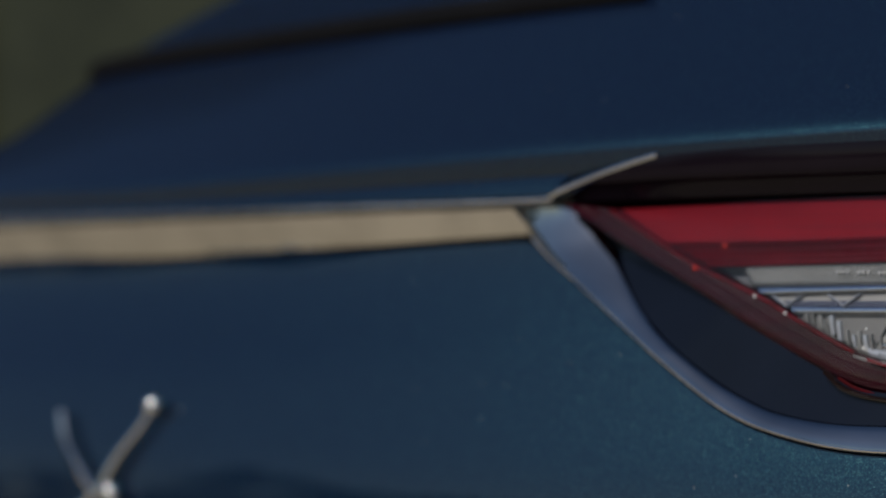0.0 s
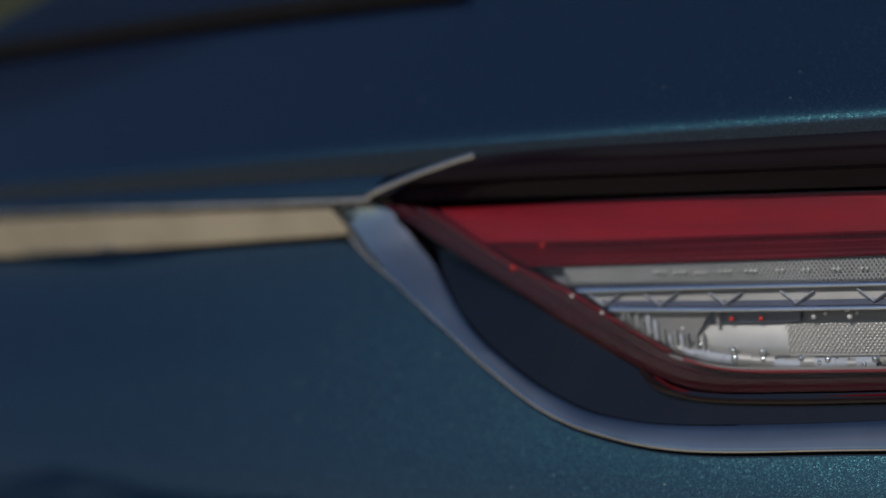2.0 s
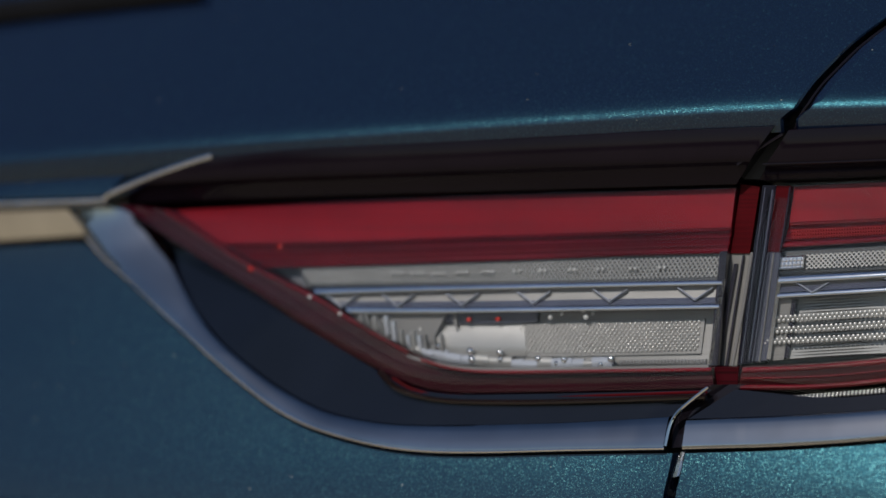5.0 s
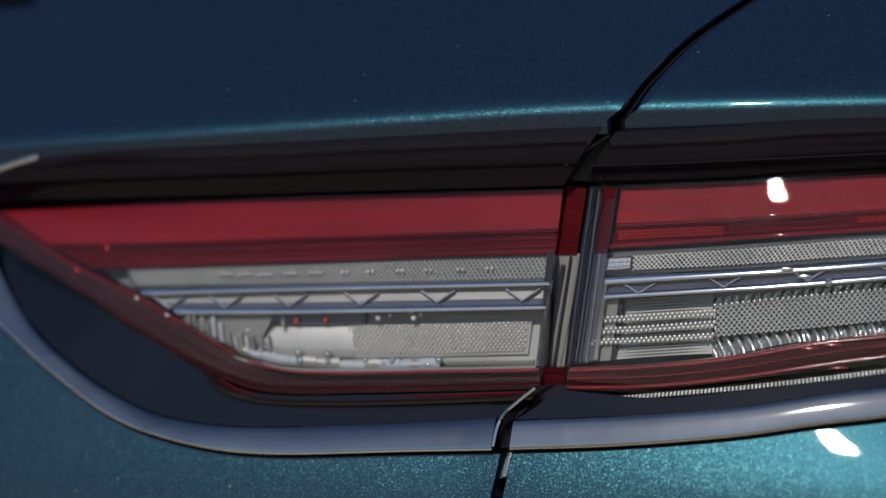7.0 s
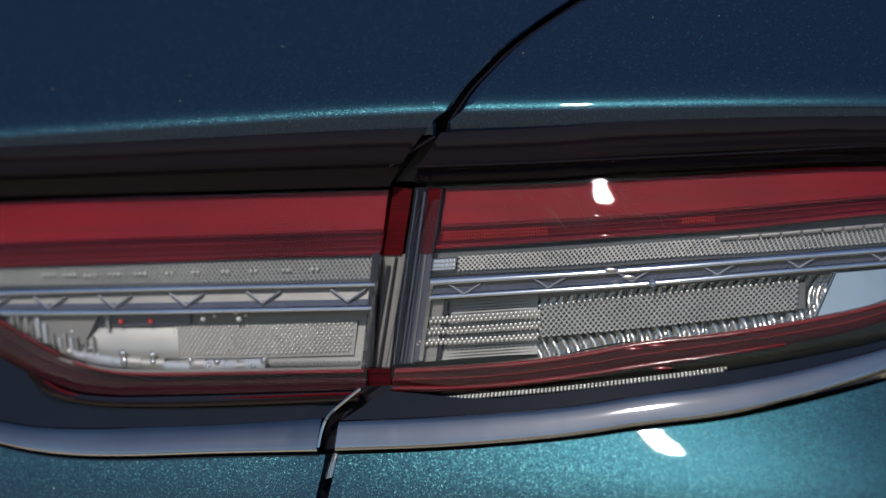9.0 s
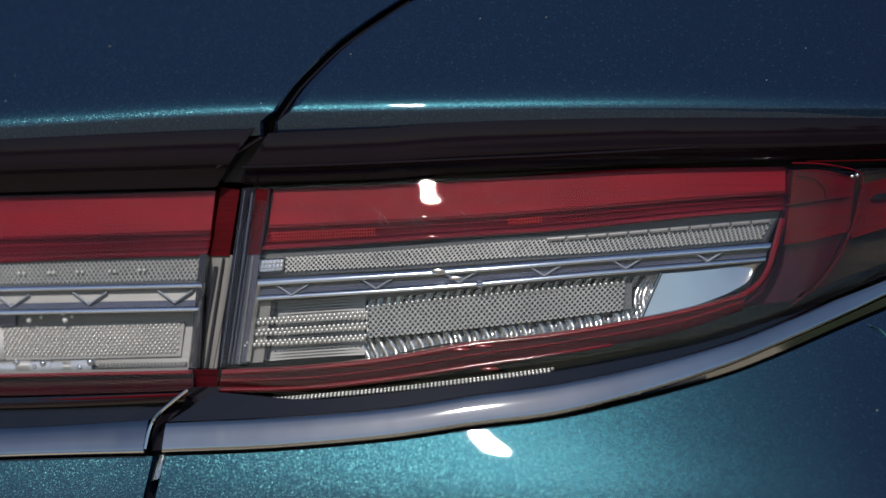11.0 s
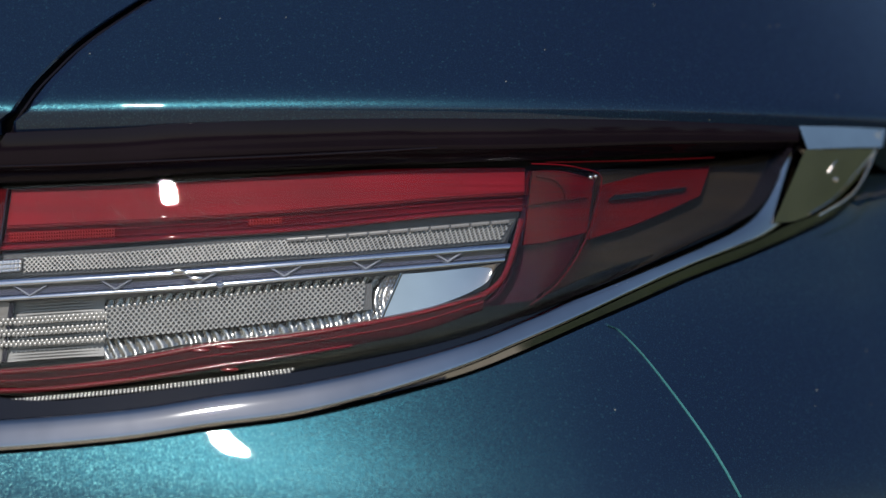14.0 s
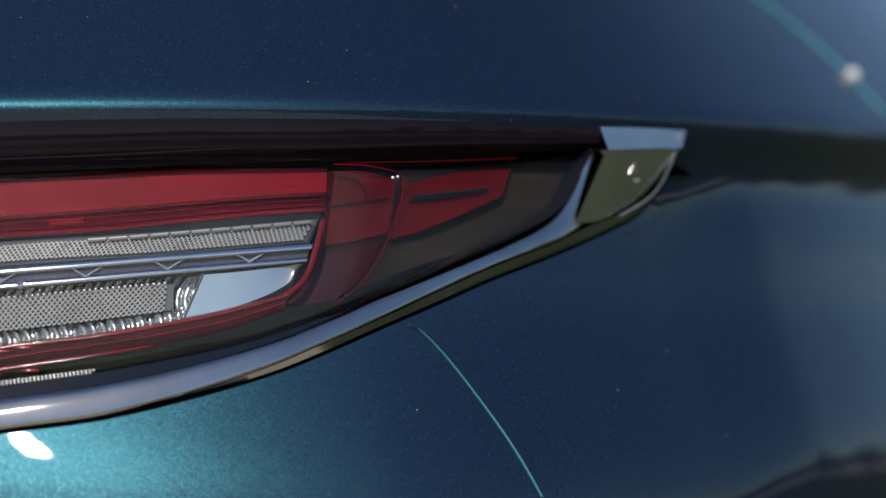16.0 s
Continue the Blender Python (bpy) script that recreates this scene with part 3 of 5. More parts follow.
BAND_OUT_LOW = [(0.6023, 1.0316), (0.6699, 1.0338), (0.6954, 1.0358), (0.7719, 1.0399), (0.8492, 1.0419), (0.9174, 1.0458), (0.9855, 1.0488)]
BAND_OUT_UP = [(0.6174, 1.0544), (0.6709, 1.0565), (0.6961, 1.0585), (0.7717, 1.0605), (0.8476, 1.0609), (0.9003, 1.0609), (0.9848, 1.0592)]
band("upper_band", BAND_OUT_LOW, BAND_OUT_UP, [(0, .03), (0, -.0040), (.03, -.0046), (.20, -.0072), (.24, -.0084), (.28, -.0094), (.33, -.0101), (.40, -.0104), (.92, -.0104), (.98, -.0102), (1, -.0096), (1, .02)], PLUM, car, "gloss black band over the tail lamp", 140, flat=True)

wire("band_edge", [(0.6053, 1.0387), (0.6481, 1.0398), (0.6991, 1.0418), (0.7492, 1.0439), (0.8092, 1.0473)], .0005, BLACK, car, "fine gloss black edge", o=-.0102, flat=True, n=60)

# ---- joint between tailgate and wing ----
band("gap_seal", [(0.6105, 1.0525), (0.6142, 1.0605), (0.6179, 1.0669), (0.6245, 1.0759), (0.6316, 1.0831), (0.6403, 1.0915), (0.6495, 1.0986), (0.6586, 1.1047), (0.6677, 1.1105), (0.6747, 1.1145)], [(0.6189, 1.0524), (0.6226, 1.0604), (0.6266, 1.0669), (0.6332, 1.0758), (0.6403, 1.0830), (0.6489, 1.0914), (0.6581, 1.0985), (0.6672, 1.1046), (0.6763, 1.1104), (0.6833, 1.1144)], [(0, .020), (.5, .020), (1, .020), (1, .026), (0, .026)], RUBBER, car, "black seal in the joint", 40)
wire("seal_lip", [(0.6182, 1.0521), (0.6217, 1.0600), (0.6256, 1.0658), (0.6307, 1.0745), (0.6368, 1.0823), (0.6442, 1.0911), (0.6524, 1.0987), (0.6609, 1.1052), (0.6695, 1.1115), (0.676, 1.1161)], .0007, BLACK, car, "gloss black lip of the seal", o=.0022)
band("gap_seal", [(0.563, 0.9106), (0.5619, 0.8998), (0.5592, 0.8876)], [(0.5789, 0.9109), (0.5775, 0.9001), (0.5751, 0.8880)], [(0, .012), (.5, .012), (1, .012), (1, .02), (0, .02)], RUBBER, car, "black seal in the joint", 30)
band("clip", [(0.5672, 0.8971), (0.568, 0.9006), (0.569, 0.9044), (0.5703, 0.9087)], [(0.5711, 0.8982), (0.5719, 0.9015), (0.5724, 0.9050), (0.5732, 0.9090)], [(0, .007), (0, .0012), (.3, .0002), (.6, .0010), (1, .0003), (1, .007)], SILVER, car, "bent silver clip in the joint", 14)
band("gap_seal", [(0.5821, 0.9389), (0.5751, 0.9333), (0.5684, 0.9263), (0.5656, 0.9182), (0.5651, 0.9104)], [(0.5978, 0.9391), (0.5891, 0.9334), (0.5782, 0.9265), (0.5746, 0.9183), (0.5741, 0.9105)], [(0, .012), (0, .004), (.1, .0032), (.5, .006), (1, .006), (1, .02)], BLACK, car, "gloss black joint between the trims", 50)
wire("joint_edge", [(0.5824, 0.9379), (0.5752, 0.9320), (0.5692, 0.9264), (0.5662, 0.9208), (0.5645, 0.9114)], .0009, CHROME, car, "fine chrome edge", o=-.0030)
wire("joint_edge", [(0.5931, 1.0386), (0.6023, 1.0452), (0.6141, 1.0523)], .0009, BLACK, car, "gloss black edge", o=-.0082, flat=True)
slab("joint_filler", [(0.5897, 1.0322), (0.6018, 1.0321)], [(0.5967, 1.0508), (0.6143, 1.0538)], .004, RUBBER, car, "dusty black joint filler", 8)

# ---- inner lamp ----
def bulb(s, z, depth, radius, material, parent, name="bulb"):
    verts, faces = [], []
    for i in range(7):
        e = math.pi * i / 6
        for k in range(10):
            f = 2 * math.pi * k / 10
            verts.append(skin(s + radius * math.sin(e) * math.cos(f), z + radius * math.cos(e), depth - radius * math.sin(e) * math.sin(f), True))
    for i in range(6):
        faces += [(i * 10 + k, i * 10 + (k + 1) % 10, (i + 1) * 10 + (k + 1) % 10, (i + 1) * 10 + k) for k in range(10)]
    return part(name, verts, faces, material, parent)


def beads(name, a, b, depth, nu, nv, radius, material, parent, label, lean=0.0):
    """Rows of small round beads between the edges a and b."""
    pa, pb = along(a, nu * 2), along(b, nu * 2)
    verts, faces = [], []
    for j in range(nv):
        w = (j + .5) / nv
        for i in range(nu):
            p, q = pa[i * 2 + j % 2], pb[i * 2 + j % 2]
            s, z = p[0] + (q[0] - p[0]) * w, p[1] + (q[1] - p[1]) * w
            d = depth + lean * w
            k = len(verts)
            verts.append(skin(s, z, d - radius, True))
            for r, o in ((.75, .6), (1.0, 0.0)):
                for m in range(6):
                    f = math.pi * m / 3
                    verts.append(skin(s + math.cos(f) * radius * r, z + math.sin(f) * radius * r, d - radius * o, True))
            for m in range(6):
                n = (m + 1) % 6
                faces += [(k, k + 1 + m, k + 1 + n), (k + 1 + m, k + 7 + m, k + 7 + n, k + 1 + n)]
    return part(name, verts, faces, material, parent, label)


RIM_IN_OUT = [(0.2804, 1.0221), (0.3224, 0.9979), (0.3529, 0.9811), (0.3827, 0.9630), (0.4119, 0.9473), (0.4349, 0.9370), (0.4576, 0.9329), (0.4965, 0.9335), (0.5505, 0.9354), (0.5833, 0.9367)]
RIM_IN_IN = [(0.3052, 1.0193), (0.33, 1.0047), (0.3513, 0.9925), (0.3694, 0.9844), (0.3872, 0.9764), (0.4106, 0.9632), (0.4337, 0.9515), (0.4564, 0.9457), (0.4816, 0.9442), (0.5496, 0.9459), (0.5813, 0.9468)]
LID_IN = [(0.2733, 1.0234), (0.3468, 1.0252), (0.4213, 1.0268), (0.5062, 1.0286), (0.5914, 1.0304)]


def surround(rim, trim_low, trim_up, n):
    """The smooth black face that falls from the lamp's rim to the chrome trim."""
    rows = []
    for w in [k / 8 for k in range(9)]:
        row = []
        for p, e, q in zip(along(rim, n), along(trim_low, n), along(trim_up, n)):
            d = face_depth(e[0], e[1]) + trim_tilt(e[0]) * (q[1] - e[1]) + .0004
            row.append(skin(p[0], p[1], min(.004, d + .24 * (p[1] - q[1])), True).lerp(skin(q[0], q[1], d, True), w))
        rows.append(row)
    return part("lamp_surround", *grid(rows), NAVY, car, "navy black gloss lamp surround")


surround(RIM_IN_OUT, TRIM_IN_LOW, TRIM_IN_UP, 120)
TRAY = [(0, -.010), (.004, .018), (.5, .020), (.996, .018), (1, .001), (1.012, .001), (1.012, .03), (-.012, .03), (-.012, -.009)]
inner = band("inner_tail_lamp", RIM_IN_OUT, LID_IN, TRAY, DARK_RED, car, "red and clear tail lamp unit on the tailgate", 60, flat=True)
band("rim", RIM_IN_OUT, RIM_IN_IN, [(0, .01), (0, -.0112), (.08, -.0124), (.26, -.0121), (.30, -.0112), (.34, -.0109), (.60, -.0103), (.64, -.0094), (.68, -.0091), (.92, -.0083), (1, -.0065), (1, .01)], DARK_RED, inner, "dark red lamp rim", 120, flat=True)
slab("rim_line", [(0.4416, 0.9477), (0.4572, 0.9439), (0.4823, 0.9424), (0.5502, 0.9439), (0.5818, 0.9448)], [(0.4416, 0.9492), (0.4572, 0.9452), (0.4823, 0.9440), (0.5502, 0.9457), (0.5818, 0.9466)], -.0118, RED_GLOSS, inner, "bright red line along the rim", 60, thick=.004, crown=.0005)
wire("rim_edge", [(0.3060, 1.0188), (0.33, 1.0047), (0.3513, 0.9925), (0.3694, 0.9844), (0.3872, 0.9764), (0.4106, 0.9632), (0.4337, 0.9515)], .0009, RED_STEP, inner, "purplish inner edge of the rim", o=-.0085, flat=True, n=50)
band("lower_lip", [(0.4246, 0.9402), (0.4337, 0.9324), (0.4535, 0.9280), (0.4841, 0.9272), (0.5249, 0.9284), (0.5804, 0.9312)], [(0.4224, 0.9435), (0.4333, 0.9358), (0.4531, 0.9316), (0.4838, 0.9311), (0.5246, 0.9323), (0.5815, 0.9350)], [(0, .0), (.06, -.0150), (.2, -.0185), (.4, -.0205), (.6, -.0208), (.8, -.0198), (.94, -.0170), (1, -.0140), (1, .0)], LIP, inner, "brown black glossy lower lip", 80, flat=True)
wire("lip_line", [(0.4290, 0.9400), (0.4380, 0.9352), (0.4535, 0.9324), (0.4838, 0.9318), (0.5246, 0.9330), (0.5812, 0.9357)], .0008, RED_DEEP, inner, "dark red line over the lip", o=-.0160, flat=True, n=60)
RED_MID = [(0.3315, 1.0031), (0.3826, 1.0036), (0.4639, 1.0062), (0.5332, 1.0081), (0.5886, 1.0101)]
slab("red_strip", RED_MID, [(0.2979, 1.0189), (0.3812, 1.0228), (0.4628, 1.0253), (0.5323, 1.0267), (0.5897, 1.0282)], -.0015, RED, inner, "translucent red strip", 70, lean=.004)
band("red_step", [(0.3555, 0.9919), (0.3826, 0.9925), (0.4639, 0.9950), (0.5332, 0.9975), (0.5867, 0.9990)], RED_MID, [(0, .02), (0, .0008), (.12, .0002), (.28, .0003), (.33, .0009), (.62, .0005), (.66, .0012), (.98, .0008), (1, .002), (1, .02)], RED_STEP, inner, "deep red stepped strip", 70, flat=True)
slab("lamp_backing", [(0.43, 0.9486), (0.4502, 0.9446), (0.4758, 0.9436), (0.545, 0.9453), (0.5773, 0.9462)], [(0.3555, 0.9924), (0.4502, 0.9947), (0.4758, 0.9958), (0.545, 0.9980), (0.5853, 0.9990)], .0062, BACKING, inner, "blue grey lamp backing")
hatch("led_strip", [(0.3786, 0.9836), (0.4643, 0.9850), (0.5335, 0.9863), (0.5849, 0.9877)], [(0.3736, 0.9908), (0.4639, 0.9937), (0.5332, 0.9959), (0.5865, 0.9972)], .0004, .0009, .0021, .0010, .0066, BEAD, inner, "knurled clear light strip", .0014)
slab("led_backing", [(0.3766, 0.9822), (0.4639, 0.9836), (0.5332, 0.9849), (0.5846, 0.9861)], [(0.3726, 0.9925), (0.4632, 0.9953), (0.5326, 0.9975), (0.5862, 0.9990)], .0006, GROOVE, inner, "grey strip behind the knurling", lean=.001)
for k, (s, z) in enumerate([(0.4227, 0.9891), (0.4332, 0.9891), (0.4437, 0.9888), (0.4556, 0.9894), (0.4685, 0.9897), (0.4844, 0.9902), (0.4971, 0.9905), (0.5115, 0.9908), (0.5252, 0.9911), (0.5407, 0.9914), (0.5547, 0.9919)]):
    for d in (0, 1, 2)[:3 if k < 5 else 2]:
        bulb(s + .0024 * d, z, -.0012, .0008, BRIGHT, inner, "led")
BAR1_LOW, BAR1_UP = [(0.385, 0.9788), (0.4654, 0.9813), (0.5851, 0.9841)], [(0.3825, 0.9814), (0.4651, 0.9837), (0.5848, 0.9864)]
BAR2_LOW, BAR2_UP = [(0.4021, 0.9700), (0.4654, 0.9707), (0.5832, 0.9733)], [(0.3988, 0.9729), (0.4651, 0.9733), (0.584, 0.9756)]
slab("chrome_bar", BAR1_LOW, BAR1_UP, -.0045, BAR_CHROME, inner, lean=.0009, crown=.0004, across=10)
slab("chrome_bar", BAR2_LOW, BAR2_UP, -.0045, BAR_CHROME, inner, lean=.0009, crown=.0004, across=10)
slab("chrome_bar", [(0.578, 0.9470), (0.5848, 0.9864)], [(0.5798, 0.9470), (0.5867, 0.9864)], -.004, BAR_CHROME, inner, n=20)
slab("bar_backing", BAR2_UP, BAR1_LOW, -.0030, WARM_SILVER, inner, "grey backing between the bars", lean=.002)
band("bar_shelf", [(0.4002, 0.9729), (0.4651, 0.9733), (0.584, 0.9756)], [(0.3949, 0.9755), (0.4643, 0.9760), (0.5835, 0.9784)], [(0, -.0040), (1, -.0024), (1, .004), (0, .004)], BLUE_GREY, inner, "smooth shelf on the bar", 40, flat=True)


def chevron(s, z, width, height, depth, parent):
    """A small V-shaped clear bracket between the bars, its arms ridged."""
    verts, faces = [], []
    k = .0007
    for side in (-1, 1):
        i = len(verts)
        foot, tip = (s, z), (s + side * width / 2, z + height)
        for (u, v), d in ((foot, 0), (tip, .0012)):
            for dz, o in ((-k, .0012), (0, 0), (k, .0010), (0, .0030)):
                verts.append(skin(u, v + dz, depth + d + o, True))
        faces += [(i + a, i + (a + 1) % 4, i + (a + 1) % 4 + 4, i + a + 4) for a in range(4)] + [(i, i + 1, i + 2, i + 3), (i + 7, i + 6, i + 5, i + 4)]
    return part("chevron", verts, faces, CHEVRON, parent, smooth=False)


for s, z in [(0.3976, 0.9728), (0.4266, 0.9732), (0.4592, 0.9739), (0.4945, 0.9749), (0.5317, 0.9761), (0.5722, 0.9770)]:
    chevron(s, z, .0165, .0056, -.0052, inner)
slab("reflector", [(0.4292, 0.9503), (0.4522, 0.9458), (0.4777, 0.9451), (0.5329, 0.9463), (0.5772, 0.9474)], [(0.4007, 0.9693), (0.4502, 0.9696), (0.4758, 0.9701), (0.5314, 0.9715), (0.5805, 0.9726)], .001, WARM_SILVER, inner, "silvered reflector bowl", lean=.005)


beads("bead_plate", [(0.4890, 0.9520), (0.5263, 0.9522), (0.5719, 0.9540)], [(0.4860, 0.9652), (0.5257, 0.9660), (0.5725, 0.9676)], .0006, 40, 10, .00078, BEAD, inner, "plate of small clear beads", .0024)
slab("bead_backing", [(0.4379, 0.9548), (0.4594, 0.9502), (0.4819, 0.9499), (0.5263, 0.9509), (0.5738, 0.9523)], [(0.4256, 0.9645), (0.4586, 0.9653), (0.4812, 0.9657), (0.5257, 0.9668), (0.5752, 0.9687)], .0008, WARM_SILVER, inner, "grey bead plate", lean=.0025)
band("bowl", [(0.4300, 0.9580), (0.4420, 0.9533), (0.4594, 0.9503), (0.4900, 0.9504)], [(0.4296, 0.9588), (0.4420, 0.9634), (0.4586, 0.9652), (0.4880, 0.9656)], [(0, .006), (0, .0004), (.12, .0000), (.3, .0004), (.5, .0010), (.7, .0018), (.88, .0027), (1, .0034), (1, .008)], SATIN, inner, "smooth satin silver bowl", 30, flat=True)
guide_rng = random.Random(4)
GUIDE_FOOT = along([(0.4335, 0.9512), (0.4495, 0.9476), (0.4722, 0.9452), (0.4973, 0.9446), (0.5341, 0.9456)], 73)
k = 0
while k < 68:
    wide = guide_rng.choice((3, 4, 5, 7))
    (s0, z0), (s1, z1) = GUIDE_FOOT[k], GUIDE_FOOT[min(k + wide, 72)]
    h, d = guide_rng.uniform(.0040, .0056), guide_rng.uniform(-.0030, -.0020)
    slab("light_guide", [(s0, z0), (s1, z1)], [(s0, z0 + h), (s1, z1 + h)], d, guide_rng.choice((GUIDE, SATIN, GUIDE)), inner, "facet of the clear light guide", 6, 6, crown=.0011, thick=.004)
    k += wide
# Bright balls added to catch the sun as spots on the light guide.
for (s, z), r in zip([(0.4470, 0.9547), (0.4641, 0.9486), (0.4632, 0.9524), (0.4779, 0.9519), (0.4781, 0.9487), (0.4966, 0.9494), (0.5095, 0.9490), (0.5054, 0.9474), (0.5322, 0.9496), (0.5271, 0.9471)], (.0015, .0021, .0021, .0019, .0015, .0017, .0018, .0013, .0020, .0015)):
    bulb(s, z, -.0030, r, CHROME_FACET, inner, "light_spot")
knurl("guide_tail", [(0.5349, 0.9468), (0.5767, 0.9477)], [(0.5349, 0.9491), (0.5767, 0.9500)], -.0005, .0006, 26, 1, FROST, inner, "fine ribbed strip")
slab("dark_corner", [(0.4022, 0.9664), (0.4181, 0.9585), (0.4409, 0.9533)], [(0.4018, 0.9703), (0.4177, 0.9704), (0.4504, 0.9706)], -.0010, FROST, inner, "pale corner of the lamp", 20)
rib_rng = random.Random(9)
for k in range(13):
    s0 = .4075 + .0034 * k + rib_rng.uniform(-.0008, .0008)
    z0 = max(.9545, .9715 - (s0 - .4000) * .52) + rib_rng.uniform(-.0006, .0012)
    h, wide = rib_rng.uniform(.0035, .0085), rib_rng.uniform(.0009, .0019)
    slab("lamp_rib", [(s0, z0 - .002), (s0 + wide, z0 - .002)], [(s0 - .0012, min(z0 + h, .9700)), (s0 + wide - .0012, min(z0 + h, .9702))], -.0036, rib_rng.choice((FROST, GUIDE, SATIN)), inner, "pale rib in the corner", 3, 2, thick=.003, crown=.0004)
# The shade of the recess is put into this slab's darker grey.
slab("shadow_slot", [(0.4046, 0.9631), (0.4394, 0.9655), (0.4707, 0.9654), (0.4945, 0.9664)], [(0.4046, 0.9698), (0.4394, 0.9700), (0.4707, 0.9707), (0.4945, 0.9714)], .0012, BLUE_GREY, inner, "grey slot with lamps")
for k, (s, z) in enumerate([(0.4186, 0.9638), (0.4301, 0.9652), (0.4099, 0.9677), (0.4235, 0.9686), (0.4436, 0.9677), (0.4539, 0.9680)]):
    slab("lamp_rib", [(s, z - .004), (s + .0016, z - .0042)], [(s - .001, z + .004), (s + .001, z + .0042)], -.0006, FROST, inner, "pale rib in the slot", 3, 2, thick=.003)
# Red balls stand for two reddish glows in the slot.
for s, z in [(0.4613, 0.9673), (0.4759, 0.9676)]:
    bulb(s, z, -.0004, .0012, BRIGHT_RED, inner, "red_lamp")
slab("lens_flange", [(0.4333, 0.9485), (0.456, 0.9441), (0.4813, 0.9431), (0.5359, 0.9446), (0.5797, 0.9462)], [(0.4329, 0.9506), (0.4557, 0.9461), (0.4809, 0.9452), (0.5356, 0.9464), (0.5798, 0.9477)], -.0085, FROST, inner, "clear flange at the lamp's foot")


for (s, z), r in zip([(0.5179, 0.9720), (0.5192, 0.9689), (0.5225, 0.9705), (0.5018, 0.9688), (0.5074, 0.9702)], (.0013, .0014, .0009, .0013, .0009)):
    bulb(s, z, -.0006, r, BRIGHT, inner)
# Coloured balls stand in for red and white glints along the corner.
for (s, z), r in zip([(0.3681, 1.0015), (0.3526, 0.9909), (0.3837, 0.9776), (0.3994, 0.9697), (0.4405, 0.9628)], (.0011, .0014, .0010, .0010, .0008)):
    bulb(s, z, -.0098, r, BRIGHT_RED if z > .985 else BRIGHT, inner, "corner_glint")
COVER = [(w, o - .010) for w, o in along([(0, -.0034), (.02, -.0036), (.06, -.0035), (.12, -.0031), (.25, -.0023), (.4, -.0012), (.55, -.0001), (.66, .0008), (.74, .0018), (.80, .0032), (.84, .0043), (.88, .00555), (.92, .00684), (.96, .00813), (1, .00942)], 60)]
outward(band("cover", RIM_IN_OUT, LID_IN, COVER, CLEAR, inner, "clear lamp cover", 110, closed=False, flat=True))
# the end of the inner lamp, seen in the joint
slab("end_wall", [(0.5839, 0.9994), (0.5788, 0.9472)], [(0.5873, 0.9994), (0.5828, 0.9472)], -.004, SMOKED, inner, "clear end wall", 20)
slab("end_red", [(0.5872, 0.9984), (0.5921, 1.0300)], [(0.5963, 0.9984), (0.6011, 1.0287)], .003, RED_DEEP, inner, "red end of the lamp in the joint", 16)
slab("end_clear", [(0.5782, 0.9469), (0.587, 0.9989)], [(0.5902, 0.9470), (0.5966, 0.9989)], .004, DUSTY, inner, "grey end of the lamp in the joint", 24)
slab("end_rib", [(0.5805, 0.9470), (0.5891, 0.9937)], [(0.5824, 0.9470), (0.5907, 0.9937)], .002, SMOKED, inner, "dark rib", 12, thick=.004)
slab("end_rib", [(0.5848, 0.9470), (0.5931, 0.9976)], [(0.5859, 0.9470), (0.5939, 0.9976)], .002, SMOKED, inner, "dark rib", 12, thick=.004)
slab("end_foot", [(0.5793, 0.9369), (0.5807, 0.9467)], [(0.5926, 0.9370), (0.5931, 0.9468)], -.005, RIM_RED, inner, "red foot of the lamp in the joint", 8)
wire("bright_edge", [(0.5988, 0.9989), (0.5945, 0.9731), (0.5895, 0.9472)], .0008, FROST, inner, "clear polished edge", o=-.003, flat=True)

# ---- outer lamp ----
RIM_OUT_OUT = [(0.5942, 0.9370), (0.6332, 0.9341), (0.6586, 0.9356), (0.7216, 0.9433), (0.7715, 0.9514), (0.8215, 0.9627), (0.8723, 0.9811), (0.9261, 1.0042), (0.9611, 1.0199), (0.9752, 1.0389), (0.9816, 1.0490)]
RIM_OUT_TOP = [(0.6038, 1.0308), (0.6699, 1.0333), (0.6954, 1.0353), (0.7719, 1.0389), (0.8232, 1.0410), (0.8758, 1.0434), (0.9174, 1.0455), (0.9625, 1.0479), (0.9907, 1.0500)]
outer = band("outer_tail_lamp", RIM_OUT_OUT, RIM_OUT_TOP, TRAY, BLACK, car, "red and clear tail lamp unit on the rear wing", 90, flat=True)
surround(RIM_OUT_OUT, FACE_OUT_LOW, TRIM_OUT_UP, 150)
slab("side_wall", [(0.5930, 0.9479), (0.6045, 1.0293)], [(0.5987, 0.9486), (0.6100, 1.0293)], -.0075, SMOKED, outer, "dark clear side wall of the lamp", 24, lean=.006)
wire("wall_rib", [(0.6095, 1.0272), (0.6045, 0.9912), (0.5985, 0.9501)], .0005, BLUE_GREY, outer, "pale rib of the side wall", o=-.0085, flat=True, n=14)
wire("wall_rib", [(0.6062, 1.0282), (0.6010, 0.9912), (0.5952, 0.9488)], .0003, BLUE_GREY, outer, "pale rib of the side wall", o=-.0092, flat=True, n=14)
slab("side_step", [(0.5984, 0.9490), (0.6059, 0.9988)], [(0.6062, 0.9498), (0.6117, 0.9988)], -.0030, BLUE_GREY, outer, "bluish inner step", 24)
slab("side_step", [(0.6059, 0.9992), (0.6100, 1.0290)], [(0.6118, 0.9992), (0.6166, 1.0290)], -.0030, RED_DEEP, outer, "dark red upper end of the step", 20)
